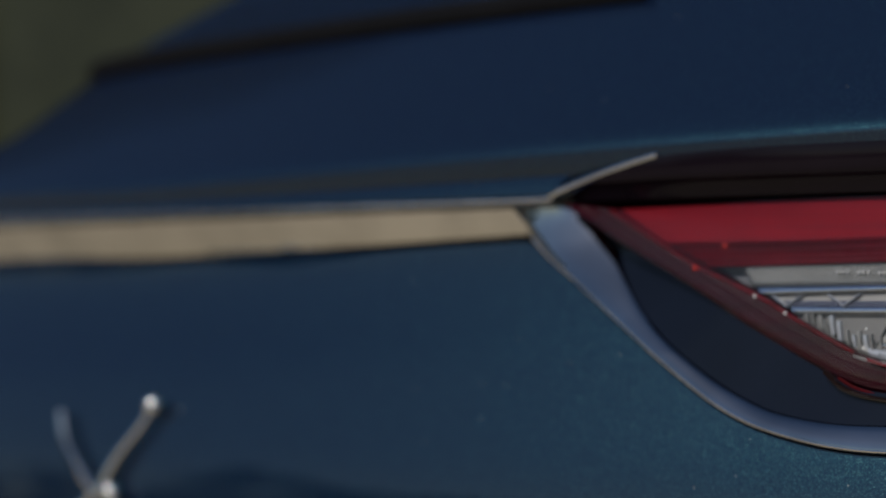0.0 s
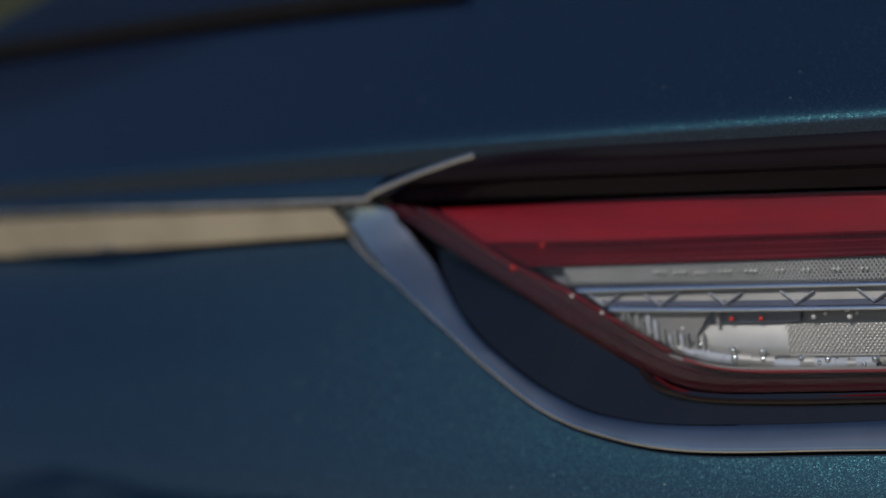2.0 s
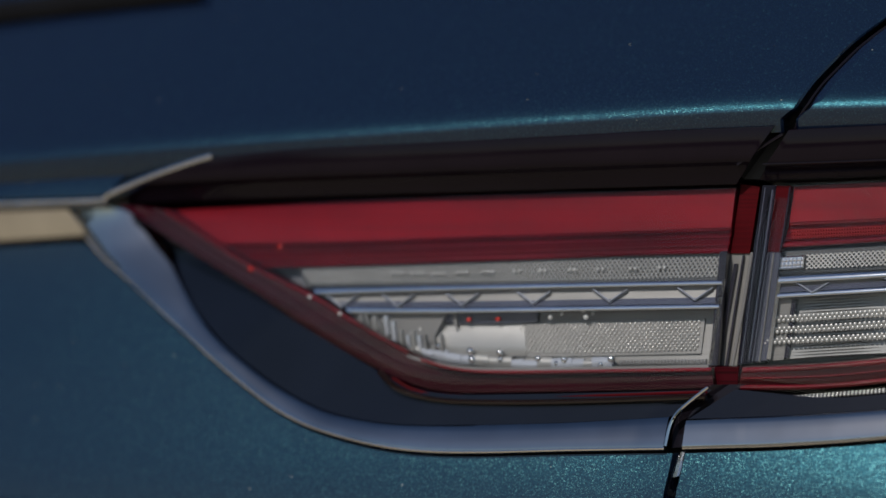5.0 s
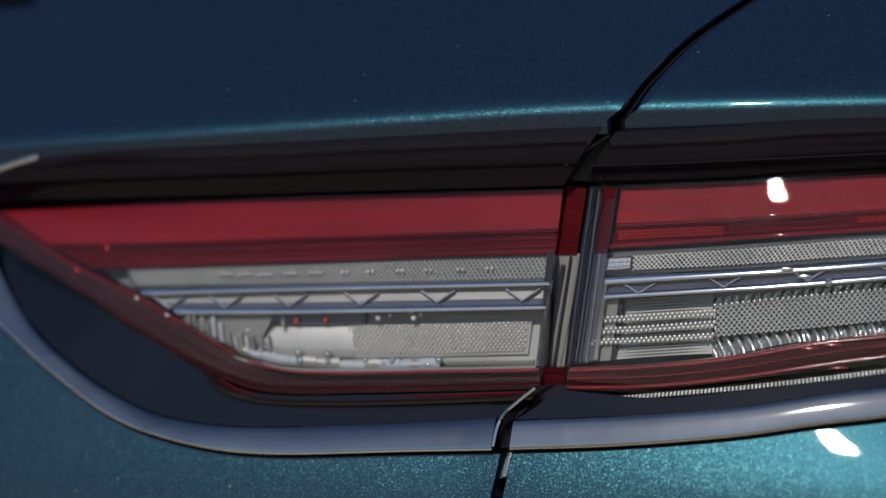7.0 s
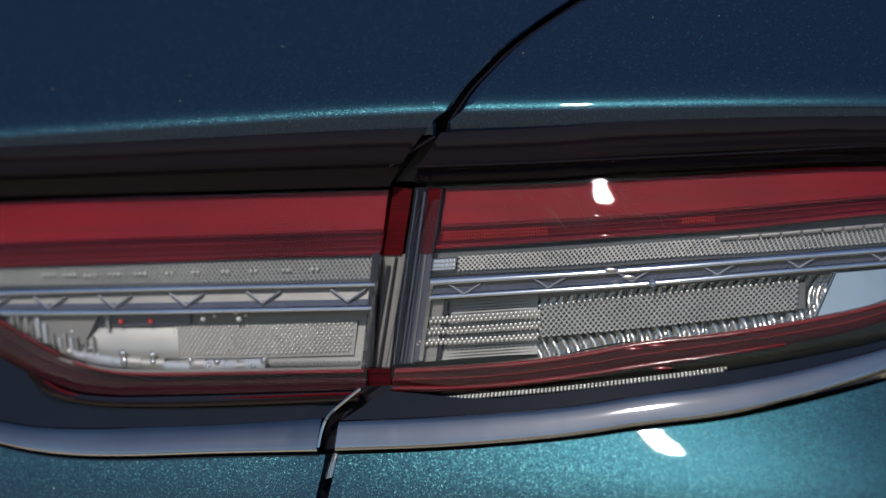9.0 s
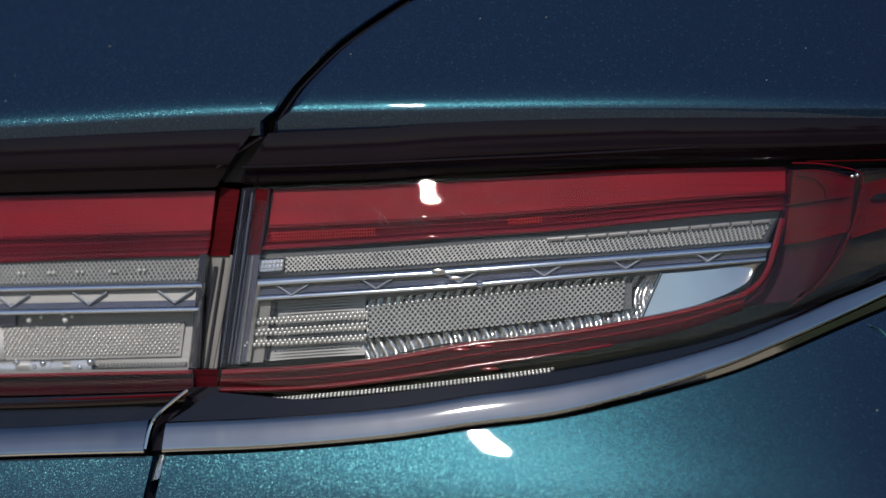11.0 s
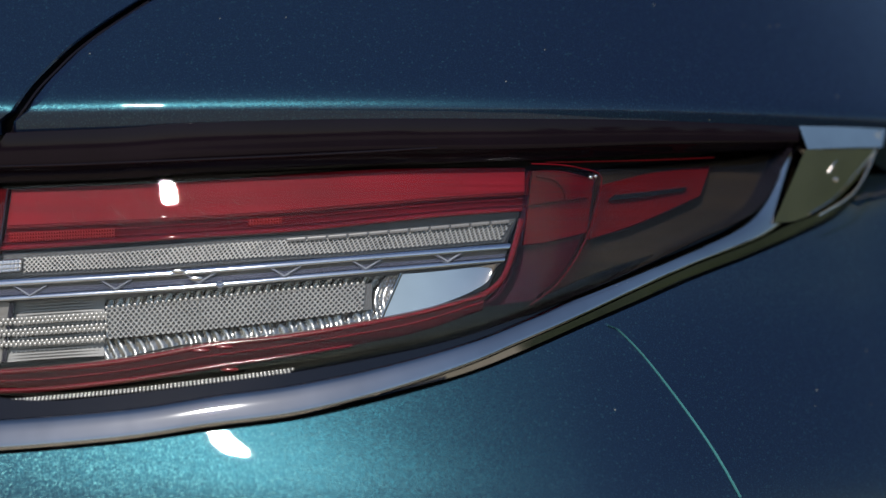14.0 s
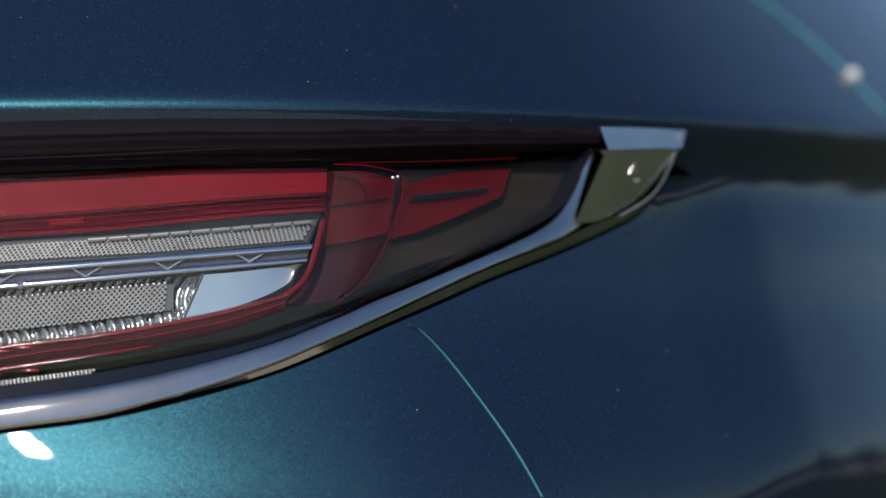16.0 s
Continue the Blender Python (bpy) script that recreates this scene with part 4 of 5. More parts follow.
wire("step_edge", [(0.6022, 0.9490), (0.6055, 0.9730), (0.6088, 0.9985)], .0004, FROST, outer, "pale edge of the step", o=-.0036, flat=True, n=14)
wire("step_edge", [(0.6118, 0.9995), (0.6142, 1.0140), (0.6164, 1.0285)], .0004, SMOKED, outer, "dark edge of the step", o=-.0036, flat=True, n=14)
OUT_MID = [(0.6158, 1.0123), (0.6465, 1.0136), (0.6981, 1.0161), (0.7491, 1.0198), (0.8104, 1.0251), (0.8503, 1.0278)]
slab("red_strip", OUT_MID, [(0.617, 1.0289), (0.646, 1.0301), (0.6979, 1.0322), (0.7721, 1.0374), (0.8108, 1.0385), (0.8515, 1.0389)], -.0015, RED, outer, "translucent red strip", 80, lean=.004)
band("red_step", [(0.6118, 1.0015), (0.6465, 1.0035), (0.6981, 1.0071), (0.7491, 1.0104), (0.8104, 1.0167), (0.8495, 1.0196)], OUT_MID, [(0, .02), (0, .0008), (.2, .0004), (.24, .0009), (.62, .0006), (.66, .0012), (.98, .0009), (1, .002), (1, .02)], RED_STEP, outer, "deep red stepped strip", 80, flat=True)
for k, (w, r) in enumerate(((.05, .0011), (.30, .0004), (.62, .0004), (.95, .0010))):
    low, up = [(0.6118, 1.0015), (0.6465, 1.0035), (0.6981, 1.0071), (0.7491, 1.0104), (0.8104, 1.0167), (0.8495, 1.0196)], OUT_MID
    wire("red_rib", [(p[0] + (q[0] - p[0]) * w, p[1] + (q[1] - p[1]) * w) for p, q in zip(low, up)], r, (RED_GLOSS, RED_STEP)[k % 3 > 0], outer, "red rib", o=.0000, flat=True, n=70)
    low, up = [(0.3555, 0.9919), (0.3826, 0.9925), (0.4639, 0.9950), (0.5332, 0.9975), (0.5867, 0.9990)], RED_MID[:5]
    wire("red_rib", [(p[0] + (q[0] - p[0]) * w, p[1] + (q[1] - p[1]) * w) for p, q in zip(low, up)], r, RED_STEP, inner, "red rib", o=-.0001, flat=True, n=50)
knurl("red_prism", [(0.6163, 1.0046), (0.6646, 1.0071)], [(0.6163, 1.0092), (0.6646, 1.0112)], -.0004, .0006, 40, 3, RED_PRISM, outer, "knurled red strip")
knurl("red_prism", [(0.725, 1.0122), (0.7402, 1.0132)], [(0.725, 1.0152), (0.7402, 1.0162)], -.0004, .0006, 12, 2, RED_PRISM, outer, "knurled red strip")
slab("lamp_backing", [(0.6044, 0.9475), (0.6455, 0.9499), (0.6976, 0.9540), (0.749, 0.9606), (0.8112, 0.9751), (0.8349, 0.9841)], [(0.6111, 1.0015), (0.6455, 1.0036), (0.6976, 1.0071), (0.7491, 1.0104), (0.8112, 1.0168), (0.8509, 1.0197)], .0062, BACKING, outer, "blue grey lamp backing")
knurl("led_block", [(0.6091, 0.9907), (0.6221, 0.9917)], [(0.6103, 0.9969), (0.6224, 0.9976)], -.001, .0009, 7, 3, CHROME_FACET, outer, "block of bright beads", lean=.0015)
LED_LOW, LED_UP = [(0.6226, 0.9912), (0.6725, 0.9938), (0.7238, 0.9977), (0.7719, 1.0006), (0.8401, 1.0062)], [(0.6227, 0.9979), (0.6723, 1.0010), (0.7236, 1.0051), (0.772, 1.0075), (0.8452, 1.0137)]
hatch("led_strip", LED_LOW, LED_UP, .0004, .0010, .0021, .0010, .0066, PRISM, outer, "knurled clear light strip", .0014)
for k in range(11):
    (s0, z0), (s1, z1) = along([(0.7420, 1.0042), (0.7720, 1.0065), (0.8440, 1.0128)], 12)[k:k + 2]
    slab("led_cell", [(s0 + .0006, z0 + .0008), (s1 - .0006, z1 + .0008)], [(s0 + .0006, z0 + .0024), (s1 - .0006, z1 + .0024)], -.0006, FROST, outer, "pale cell over the light strip", 3, 3, thick=.002, crown=.0003)
slab("led_backing", [(0.6082, 0.9891), (0.6723, 0.9920), (0.7236, 0.9959), (0.772, 0.9990), (0.8413, 1.0049)], [(0.6106, 0.9997), (0.6721, 1.0030), (0.7236, 1.0071), (0.772, 1.0095), (0.8473, 1.0157)], .0012, GROOVE, outer, "grey frame round the knurling", lean=.001)
OB1L, OB1U = [(0.611, 0.9847), (0.6957, 0.9901), (0.7718, 0.9962), (0.8428, 1.0018)], [(0.6113, 0.9878), (0.6956, 0.9927), (0.7719, 0.9988), (0.8435, 1.0044)]
OB2L, OB2U = [(0.6105, 0.9781), (0.6957, 0.9835), (0.7718, 0.9901), (0.8407, 0.9962)], [(0.6108, 0.9806), (0.6956, 0.9860), (0.7719, 0.9927), (0.8409, 0.9983)]
slab("chrome_bar", OB1L, OB1U, -.0045, BAR_CHROME, outer, lean=.0009, crown=.0004, across=10)
slab("chrome_bar", OB2L, OB2U, -.0045, BAR_CHROME, outer, lean=.0009, crown=.0004, across=10)
slab("chrome_bar", [(0.6056, 0.9504), (0.6108, 0.9875)], [(0.6074, 0.9504), (0.6126, 0.9875)], -.004, BAR_CHROME, outer, n=20)
slab("bar_backing", OB2U, OB1L, -.0030, WARM_SILVER, outer, "grey backing between the bars", lean=.002)
band("bar_shelf", [(0.6108, 0.9806), (0.6956, 0.9860), (0.7719, 0.9927), (0.8409, 0.9983)], [(0.6103, 0.9831), (0.6954, 0.9883), (0.7719, 0.9944), (0.8414, 0.9998)], [(0, -.0040), (1, -.0024), (1, .004), (0, .004)], BLUE_GREY, outer, "smooth shelf on the bar", 40, flat=True)
for s, z in [(0.6266, 0.9806), (0.6654, 0.9835), (0.7032, 0.9865), (0.7414, 0.9894), (0.7779, 0.9927), (0.8147, 0.9960)]:
    chevron(s, z, .0150, .0046, -.0052, outer)
flutes("reflector", [(0.6597, 0.9509), (0.6952, 0.9586), (0.7208, 0.9607), (0.7464, 0.9638), (0.7861, 0.9709)], [(0.6574, 0.9785), (0.6949, 0.9824), (0.7206, 0.9847), (0.7464, 0.9870), (0.7933, 0.9903)], .0020, .0016, 30, FLUTE, outer, "fluted silvered reflector bowl", .004)
knurl("reflector_ribs", [(0.6138, 0.9503), (0.6597, 0.9535)], [(0.6158, 0.9777), (0.6593, 0.9806)], .0005, .0006, 1, 20, SATIN, outer, "finely ribbed reflector plate", lean=.004, ease=.3)
slab("reflector_wall", [(0.6064, 0.9496), (0.6103, 0.9778)], [(0.6129, 0.9501), (0.6168, 0.9780)], -.001, WARM_SILVER, outer, "plain silver end of the reflector", 16)
slab("reflector_slot", [(0.613, 0.9508), (0.6167, 0.9775)], [(0.6151, 0.9508), (0.6188, 0.9775)], -.0012, SMOKED, outer, "dark slot beside the reflector", 12)
beads("bead_row", [(0.6067, 0.9668), (0.6313, 0.9683), (0.6609, 0.9704)], [(0.6067, 0.9698), (0.6313, 0.9714), (0.6609, 0.9735)], -.0018, 26, 2, .0011, BEAD, outer, "row of clear beads")
beads("bead_row", [(0.6059, 0.9616), (0.6313, 0.9632), (0.6609, 0.9653)], [(0.6059, 0.9647), (0.6313, 0.9663), (0.6609, 0.9684)], -.0020, 26, 2, .0011, BEAD, outer, "row of clear beads")
beads("bead_row", [(0.6048, 0.9570), (0.6313, 0.9584), (0.6602, 0.9602)], [(0.6048, 0.9596), (0.6313, 0.9609), (0.6602, 0.9628)], -.0022, 26, 2, .0011, BEAD, outer, "row of clear beads")
slab("prism_backing", [(0.6617, 0.9612), (0.6955, 0.9643), (0.7337, 0.9684), (0.7808, 0.9745)], [(0.6609, 0.9750), (0.6953, 0.9786), (0.7337, 0.9822), (0.7809, 0.9863)], -.0010, GROOVE, outer, "grey plate behind the prisms", lean=.002)
hatch("prism_plate", [(0.6617, 0.9612), (0.6955, 0.9643), (0.7337, 0.9684), (0.777, 0.9740)], [(0.6609, 0.9750), (0.6953, 0.9786), (0.7337, 0.9822), (0.7783, 0.9863)], -.0012, .0012, .0024, .0011, .0120, PRISM, outer, "plate of clear crossed prisms", .002)
beads("edge_beads", [(0.6609, 0.9748), (0.6953, 0.9784), (0.7337, 0.9820), (0.7783, 0.9861)], [(0.6609, 0.9758), (0.6953, 0.9794), (0.7337, 0.9830), (0.7783, 0.9871)], -.0005, 46, 1, .0008, PRISM, outer, "row of clear beads along the plate")
knurl("lattice", [(0.781, 0.9699), (0.7853, 0.9709)], [(0.788, 0.9901), (0.7934, 0.9906)], .002, .0009, 3, 10, CHROME_FACET, outer, "lattice of small cells", lean=.004)
slab("mirror_plate", [(0.7851, 0.9707), (0.8102, 0.9763), (0.8308, 0.9852), (0.838, 0.9944)], [(0.7939, 0.9906), (0.8103, 0.9919), (0.831, 0.9942), (0.8414, 0.9959)], -.002, CHROME, outer, "bright mirror plate", lean=.002)
wire("bright_edge", [(0.7851, 0.9705), (0.794, 0.9909)], .0006, CHROME, outer, "bright edge", o=-.003, flat=True, n=10)
wire("red_edge", [(0.8238, 0.9776), (0.8354, 0.9842), (0.8418, 0.9931), (0.8483, 1.0154)], .0014, RED_GLOSS, outer, "polished red inner edge", o=-.005, flat=True)
band("lower_rim", [(0.5938, 0.9369), (0.6328, 0.9383), (0.6711, 0.9425), (0.7089, 0.9486), (0.7466, 0.9544), (0.7966, 0.9635), (0.8294, 0.9741)], [(0.5957, 0.9471), (0.6322, 0.9492), (0.6707, 0.9533), (0.7087, 0.9601), (0.7465, 0.9645), (0.7969, 0.9733), (0.8312, 0.9822)],
     [(0, .01), (0, -.0090), (.1, -.0098), (.3, -.0100), (.5, -.0098), (.7, -.0095), (.9, -.0091), (.97, -.0088), (1, -.005), (1, .01)], RIM_RED, outer, "deep red lower rim", 110, flat=True)
slab("rim_line", [(0.5962, 0.9441), (0.6326, 0.9462), (0.671, 0.9503), (0.7088, 0.9572), (0.7466, 0.9617), (0.7967, 0.9708), (0.8308, 0.9799)], [(0.5959, 0.9466), (0.6324, 0.9487), (0.6709, 0.9528), (0.7087, 0.9597), (0.7465, 0.9640), (0.7968, 0.9728), (0.831, 0.9819)], -.0098, RED_GLOSS, outer, "bright red line along the rim", 110, thick=.003, crown=.0008)
slab("rim_line", [(0.5953, 0.9364), (0.633, 0.9376), (0.6713, 0.9418), (0.709, 0.9478), (0.7466, 0.9537), (0.7716, 0.9580)], [(0.5953, 0.9387), (0.633, 0.9399), (0.6713, 0.9440), (0.709, 0.9499), (0.7466, 0.9554), (0.7716, 0.9592)], -.0112, RED_GLOSS, outer, "bright red line along the rim", 110, thick=.003, crown=.0008)
wire("rim_rib", [(0.5958, 0.9418), (0.6328, 0.9432), (0.6711, 0.9474), (0.7089, 0.9538), (0.7466, 0.9592), (0.7966, 0.9680), (0.8300, 0.9780)], .0005, RED_GLOSS, outer, "fine polished red rib", o=-.0104, flat=True, n=90)
beads("lower_prism", [(0.6125, 0.9319), (0.6435, 0.9347), (0.6741, 0.9375), (0.7119, 0.9420), (0.7443, 0.9464)], [(0.6149, 0.9339), (0.6433, 0.9364), (0.674, 0.9394), (0.7118, 0.9440), (0.7455, 0.9484)], -.0131, 76, 2, .0008, PRISM, outer, "fine knurled strip along the foot", .0006)
band("end_shell", [(0.8305, 0.9752), (0.8409, 0.9841), (0.8474, 0.9956), (0.8495, 1.0162), (0.8521, 1.0380)], [(0.8547, 0.9784), (0.8671, 0.9882), (0.8765, 1.0021), (0.8824, 1.0176), (0.8857, 1.0341)], [(0, .01), (0, .003), (.5, .002), (.97, .0015), (1, .003), (1, .01)], RED_SHELL, outer, "dark red end shell of the lamp", 60, flat=True)
outward(band("shell_cover", [(0.8400, 0.9770), (0.8450, 0.9850), (0.8490, 0.9956), (0.8510, 1.0162), (0.8531, 1.0375)], [(0.8547, 0.9784), (0.8671, 0.9882), (0.8765, 1.0021), (0.8824, 1.0176), (0.8857, 1.0341)], [(0, -.0030), (.3, -.0042), (.6, -.0050), (.85, -.0052), (.95, -.0044), (1, -.0020)], SHELL_CLEAR, outer, "red tinted clear end shell", 60, closed=False, flat=True))
slab("shell_window", [(0.8500, 1.0035), (0.8631, 1.0052), (0.8800, 1.0093)], [(0.8547, 1.0373), (0.8677, 1.0374), (0.8838, 1.0340)], -.0008, RED_STEP, outer, "red window of the end shell", 20, lean=.001, thick=.003)
wire("shell_line", [(0.8516, 1.0264), (0.8516, 1.0328), (0.8532, 1.0369)], .0009, RED_DEEP, outer, "dark upright line", o=-.0018, flat=True, n=12)
wire("shell_line", [(0.8495, 1.0210), (0.8626, 1.0231), (0.8798, 1.0252)], .0005, RED_DEEP, outer, "dark level line", o=-.0014, flat=True, n=12)
wire("shell_line", [(0.856, 1.0349), (0.8639, 1.0334), (0.8684, 1.0291), (0.8695, 1.0247)], .0006, RED_DEEP, outer, "dark curved line", o=-.0014, flat=True, n=14)
# Metal balls added for the white glint at the shell's upper corner.
for s, z in [(0.8803, 1.0345), (0.8827, 1.0350)]:
    bulb(s, z, -.0052, .0011, PALE_METAL, outer, "shell_glint")
slab("tip_backing", [(0.8592, 0.9794), (0.8822, 0.9891), (0.9088, 0.9974), (0.9444, 1.0074), (0.9705, 1.0207), (0.9854, 1.0421)], [(0.8885, 1.0384), (0.9069, 1.0393), (0.9274, 1.0406), (0.9456, 1.0421), (0.968, 1.0445), (0.9892, 1.0475)], .0035, TIP_BROWN, outer, "smoky brown lining of the lamp's tip", 50)
wire("shell_edge", [(0.8529, 1.0405), (0.8682, 1.0399), (0.8837, 1.0366), (0.8856, 1.0317), (0.8821, 1.0163), (0.8748, 0.9995), (0.8642, 0.9854), (0.8524, 0.9764)], .0003, RED_STEP, outer, "thin pinkish edge", o=-.0046, flat=True)
slab("red_tip", [(0.8813, 1.0062), (0.9051, 1.0135), (0.9365, 1.0264)], [(0.8877, 1.0311), (0.9141, 1.0370), (0.9438, 1.0404)], -.001, RED_TIP, outer, "red tip of the lamp", 30, lean=.003)
# Red wire stands in for the lamp mirrored under the band.
wire("tip_line", [(0.8600, 1.0412), (0.8860, 1.0418), (0.9150, 1.0428), (0.9430, 1.0442)], .0003, RED_DEEP, outer, "thin red line along the top", o=-.0030, flat=True, n=40)
slab("tip_slot", [(0.8904, 1.0241), (0.907, 1.0257), (0.9283, 1.0284)], [(0.8937, 1.0267), (0.907, 1.0280), (0.9295, 1.0305)], -.0016, FLAT_BLACK, outer, "dark slot in the red tip", 20, thick=.002)


def outer_cover(n=160):
    """The cover turns a little further outwards round its crown, with a slight twist, to fit the sun's highlight in
    view.
    """
    rows = []
    for w, o in COVER:
        row = []
        for p, q in zip(along(RIM_OUT_OUT, n), along(RIM_OUT_TOP, n)):
            s, z = p[0] + (q[0] - p[0]) * w, p[1] + (q[1] - p[1]) * w
            k = math.exp(-((s - .686) / .07) ** 2) * min(1, max(0, (z - 1.0) / .02))
            row.append(skin(s, z, o + k * (s - .686) * (.0095 + .55 * (z - 1.029) + .17 * (s - .676)), True))
        rows.append(row)
    return outward(part("cover", *grid(rows), CLEAR, outer, "clear lamp cover"))


outer_cover()



def optic(s, z, depth, wide, high, deep, material, parent, label):
    """A small polished dome, added on a lamp part to carry a sun glint."""
    rows = []
    for i in range(7):
        e = math.pi / 2 * i / 6
        rows.append([skin(s + wide * math.sin(e) * math.cos(f), z + high * math.sin(e) * math.sin(f), depth - deep * math.cos(e), True) for f in (2 * math.pi * k / 16 for k in range(17))])
    return part("optic", *grid(rows), material, parent, label)


# Domes added where the sun glints on red strip, rim and bars.
for s, z in [(0.6872, 1.0161), (0.6908, 1.0071)]:
    optic(s, z, .0002, .0050, .0012, .0016, RED_GLINT, outer, "polished red optic")
for s, z in [(0.7044, 0.9563), (0.7147, 0.9579), (0.7056, 0.9484), (0.7172, 0.9477)]:
    optic(s, z, -.0096, .0042, .0010, .0014, RED_GLINT, outer, "polished red optic")
for s, z in [(0.6938, 0.9918), (0.7017, 0.9885)]:
    optic(s, z, -.0046, .0034, .0012, .0009, SILVER, outer, "polished stud on the bar")
ring_s, ring_z = (0.7126, 0.986)
wire("ring", [(ring_s + .0014 * math.cos(2 * math.pi * k / 12), ring_z + .0014 * math.sin(2 * math.pi * k / 12)) for k in range(13)], .0004, BAR_CHROME, outer, "small bright ring on the bar", n=36, o=-.0056, flat=True)


def cover_depth(s, z):
    """The depth of the outer cover at a place on it."""
    low, top = (edge_lookup(c)(s) for c in (RIM_OUT_OUT, RIM_OUT_TOP))
    return float(np.interp((z - low) / (top - low), [w for w, _ in COVER], [o for _, o in COVER]))


scratch_rng = random.Random(11)
for k in range(34):
    s, z = scratch_rng.gauss(.672, .018), scratch_rng.uniform(1.014, 1.030)
    run, rise = scratch_rng.uniform(.0015, .0050), -scratch_rng.uniform(.002, .008)
    wire("scratch", [(s, z), (s + run * .35, z + rise * .5), (s + run, z + rise)], .00006, FROST, outer, "fine pale scratch on the cover", n=8, sides=4, o=cover_depth(s, z) - .0003, flat=True)


def dust(count):
    """Grains of dust on the cover, gathered round the end shell and beside the joint."""
    rng = random.Random(31)
    verts, faces = [], []
    for k in range(count):
        z = rng.uniform(.985, 1.038)
        s = rng.gauss(.8835, .006) if k % 3 else rng.uniform(.62, .93)
        r, d = rng.uniform(.00008, .00018), cover_depth(s, z) - .0002
        i = len(verts)
        verts += [skin(s + u * r, z + v * r, d - w * r, True) for u, v, w in ((-1, 0, 0), (0, -1, 0), (1, 0, 0), (0, 1, 0), (0, 0, 1))]
        faces += [(i, i + 1, i + 4), (i + 1, i + 2, i + 4), (i + 2, i + 3, i + 4), (i + 3, i, i + 4)]
    return tagged(part("dust", verts, faces, FROST, outer, "pale grains of dust on the cover", smooth=False), kind="stuff")


dust(260)

# ---- chrome cap ----
slab("chrome_cap", [(0.9885, 1.0484), (1.012, 1.0495), (1.036, 1.0503)], [(0.9850, 1.0614), (1.012, 1.0620), (1.043, 1.0614)], -.0125, CHROME, car, "chrome end cap of the lamp trim", 24, lean=.0030)
slab("cap_facet", [(0.9745, 1.0138), (0.9895, 1.0154), (1.011, 1.0241), (1.026, 1.0350)], [(0.9905, 1.0489), (1.005, 1.0491), (1.02, 1.0497), (1.037, 1.0500)], -.0050, CHROME, car, "recessed mirror facet of the end cap", 24, lean=-.0036)
wire("cap_edge", [(0.999, 1.0176), (1.021, 1.0285), (1.033, 1.0432), (1.04, 1.0579)], .0006, CHROME, car, "polished edge of the end cap", o=-.008, flat=True)

# Thin wires and a ball stand in for a reflection in the facet.
for pts in ([(1.006, 1.0452), (1.008, 1.0420), (1.01, 1.0383)], [(1.011, 1.0442), (1.008, 1.0415), (1.006, 1.0377)]):
    wire("scuff", pts, .00022, SILVER, car, "pale scuff on the mirror facet", o=-.0078, flat=True, n=8, sides=5)
for s, z in [(1.011, 1.0346)]:
    bulb(s, z, -.0072, .0012, CHROME, car, "bead")

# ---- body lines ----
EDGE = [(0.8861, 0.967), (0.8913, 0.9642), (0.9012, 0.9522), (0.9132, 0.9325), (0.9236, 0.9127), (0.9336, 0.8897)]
# The sun's gleam along these edges is put into their pale teal.
band("panel_edge", EDGE, [(s + .0006, z + .0003) for s, z in EDGE], [(0, .004), (0, .0003), (.06, .0001), (.12, -.0001), (.45, -.0007), (.8, -.0013), (.86, -.00135), (.93, -.0013), (1, -.0008), (1, .004)], EDGE_GLEAM, car, "fine bright panel edge", 80)
wire("panel_edge", [(1.194, 1.1428), (1.228, 1.1233), (1.251, 1.0966), (1.26, 1.0753), (1.309, 1.0522)], .0020, EDGE_GLEAM, car, "rounded shoulder edge", o=.0014, n=40)
# White ball added in place of a sun glint on the shoulder edge.
for s, z in [(1.2524, 1.0954)]:
    bulb(s, z, skin_depth(s, z) - .0015, .0042, BRIGHT, car, "edge_glint")
wire("window_seal", [(-0.1181, 1.0946), (-0.0761, 1.1038), (0.026, 1.1122), (0.1285, 1.1199), (0.2394, 1.1274), (0.2909, 1.1302)], .0075, FLAT_BLACK, car, "black window seal", o=-.001, n=40)
pane = []
foot = along([(-0.4347, 0.9573), (-0.2675, 1.0071), (-0.141, 1.0580), (-0.1066, 1.0842), (-0.074, 1.1114), (-0.0132, 1.1438)], 40)
for k in range(13):
    pane.append([skin(s, z, -.002) + Vector((0, .05 * k * .03, k * .03)) for s, z in foot])
part("rear_window", *grid(pane), WINDOW_MIRRORED, car, "dark tinted rear window")
# dark lining behind the skin
lining = [[skin(-.9 + 2.9 * i / 80, .40 + .72 * j / 12, .075, True) for i in range(81)] for j in range(13)]
part("lining", *grid(lining), RUBBER, car, "dark lining behind the panels")

# ---- badge ----
for name, pts, r, taper in (("limb", [(0.0324, 0.9173), (0.0244, 0.9045), (0.0135, 0.8915), (0.0062, 0.8798), (0.0024, 0.8694)], .0020, -.5), ("limb", [(-0.0371, 0.9115), (-0.0289, 0.8959), (-0.0173, 0.8836), (-0.0059, 0.8733), (0.0027, 0.8670)], .0026, -.2),
                            ("limb", [(0.0031, 0.8713), (0.0124, 0.8645), (0.0279, 0.8578), (0.0398, 0.8480)], .0028, .3), ("limb", [(0.0013, 0.8712), (-0.0092, 0.8634), (-0.0195, 0.8553), (-0.0300, 0.8441)], .0028, .3)):
    wire("badge_" + name, pts, r, CHROME, car, "chrome limb of the emblem", o=-.006, taper=taper)
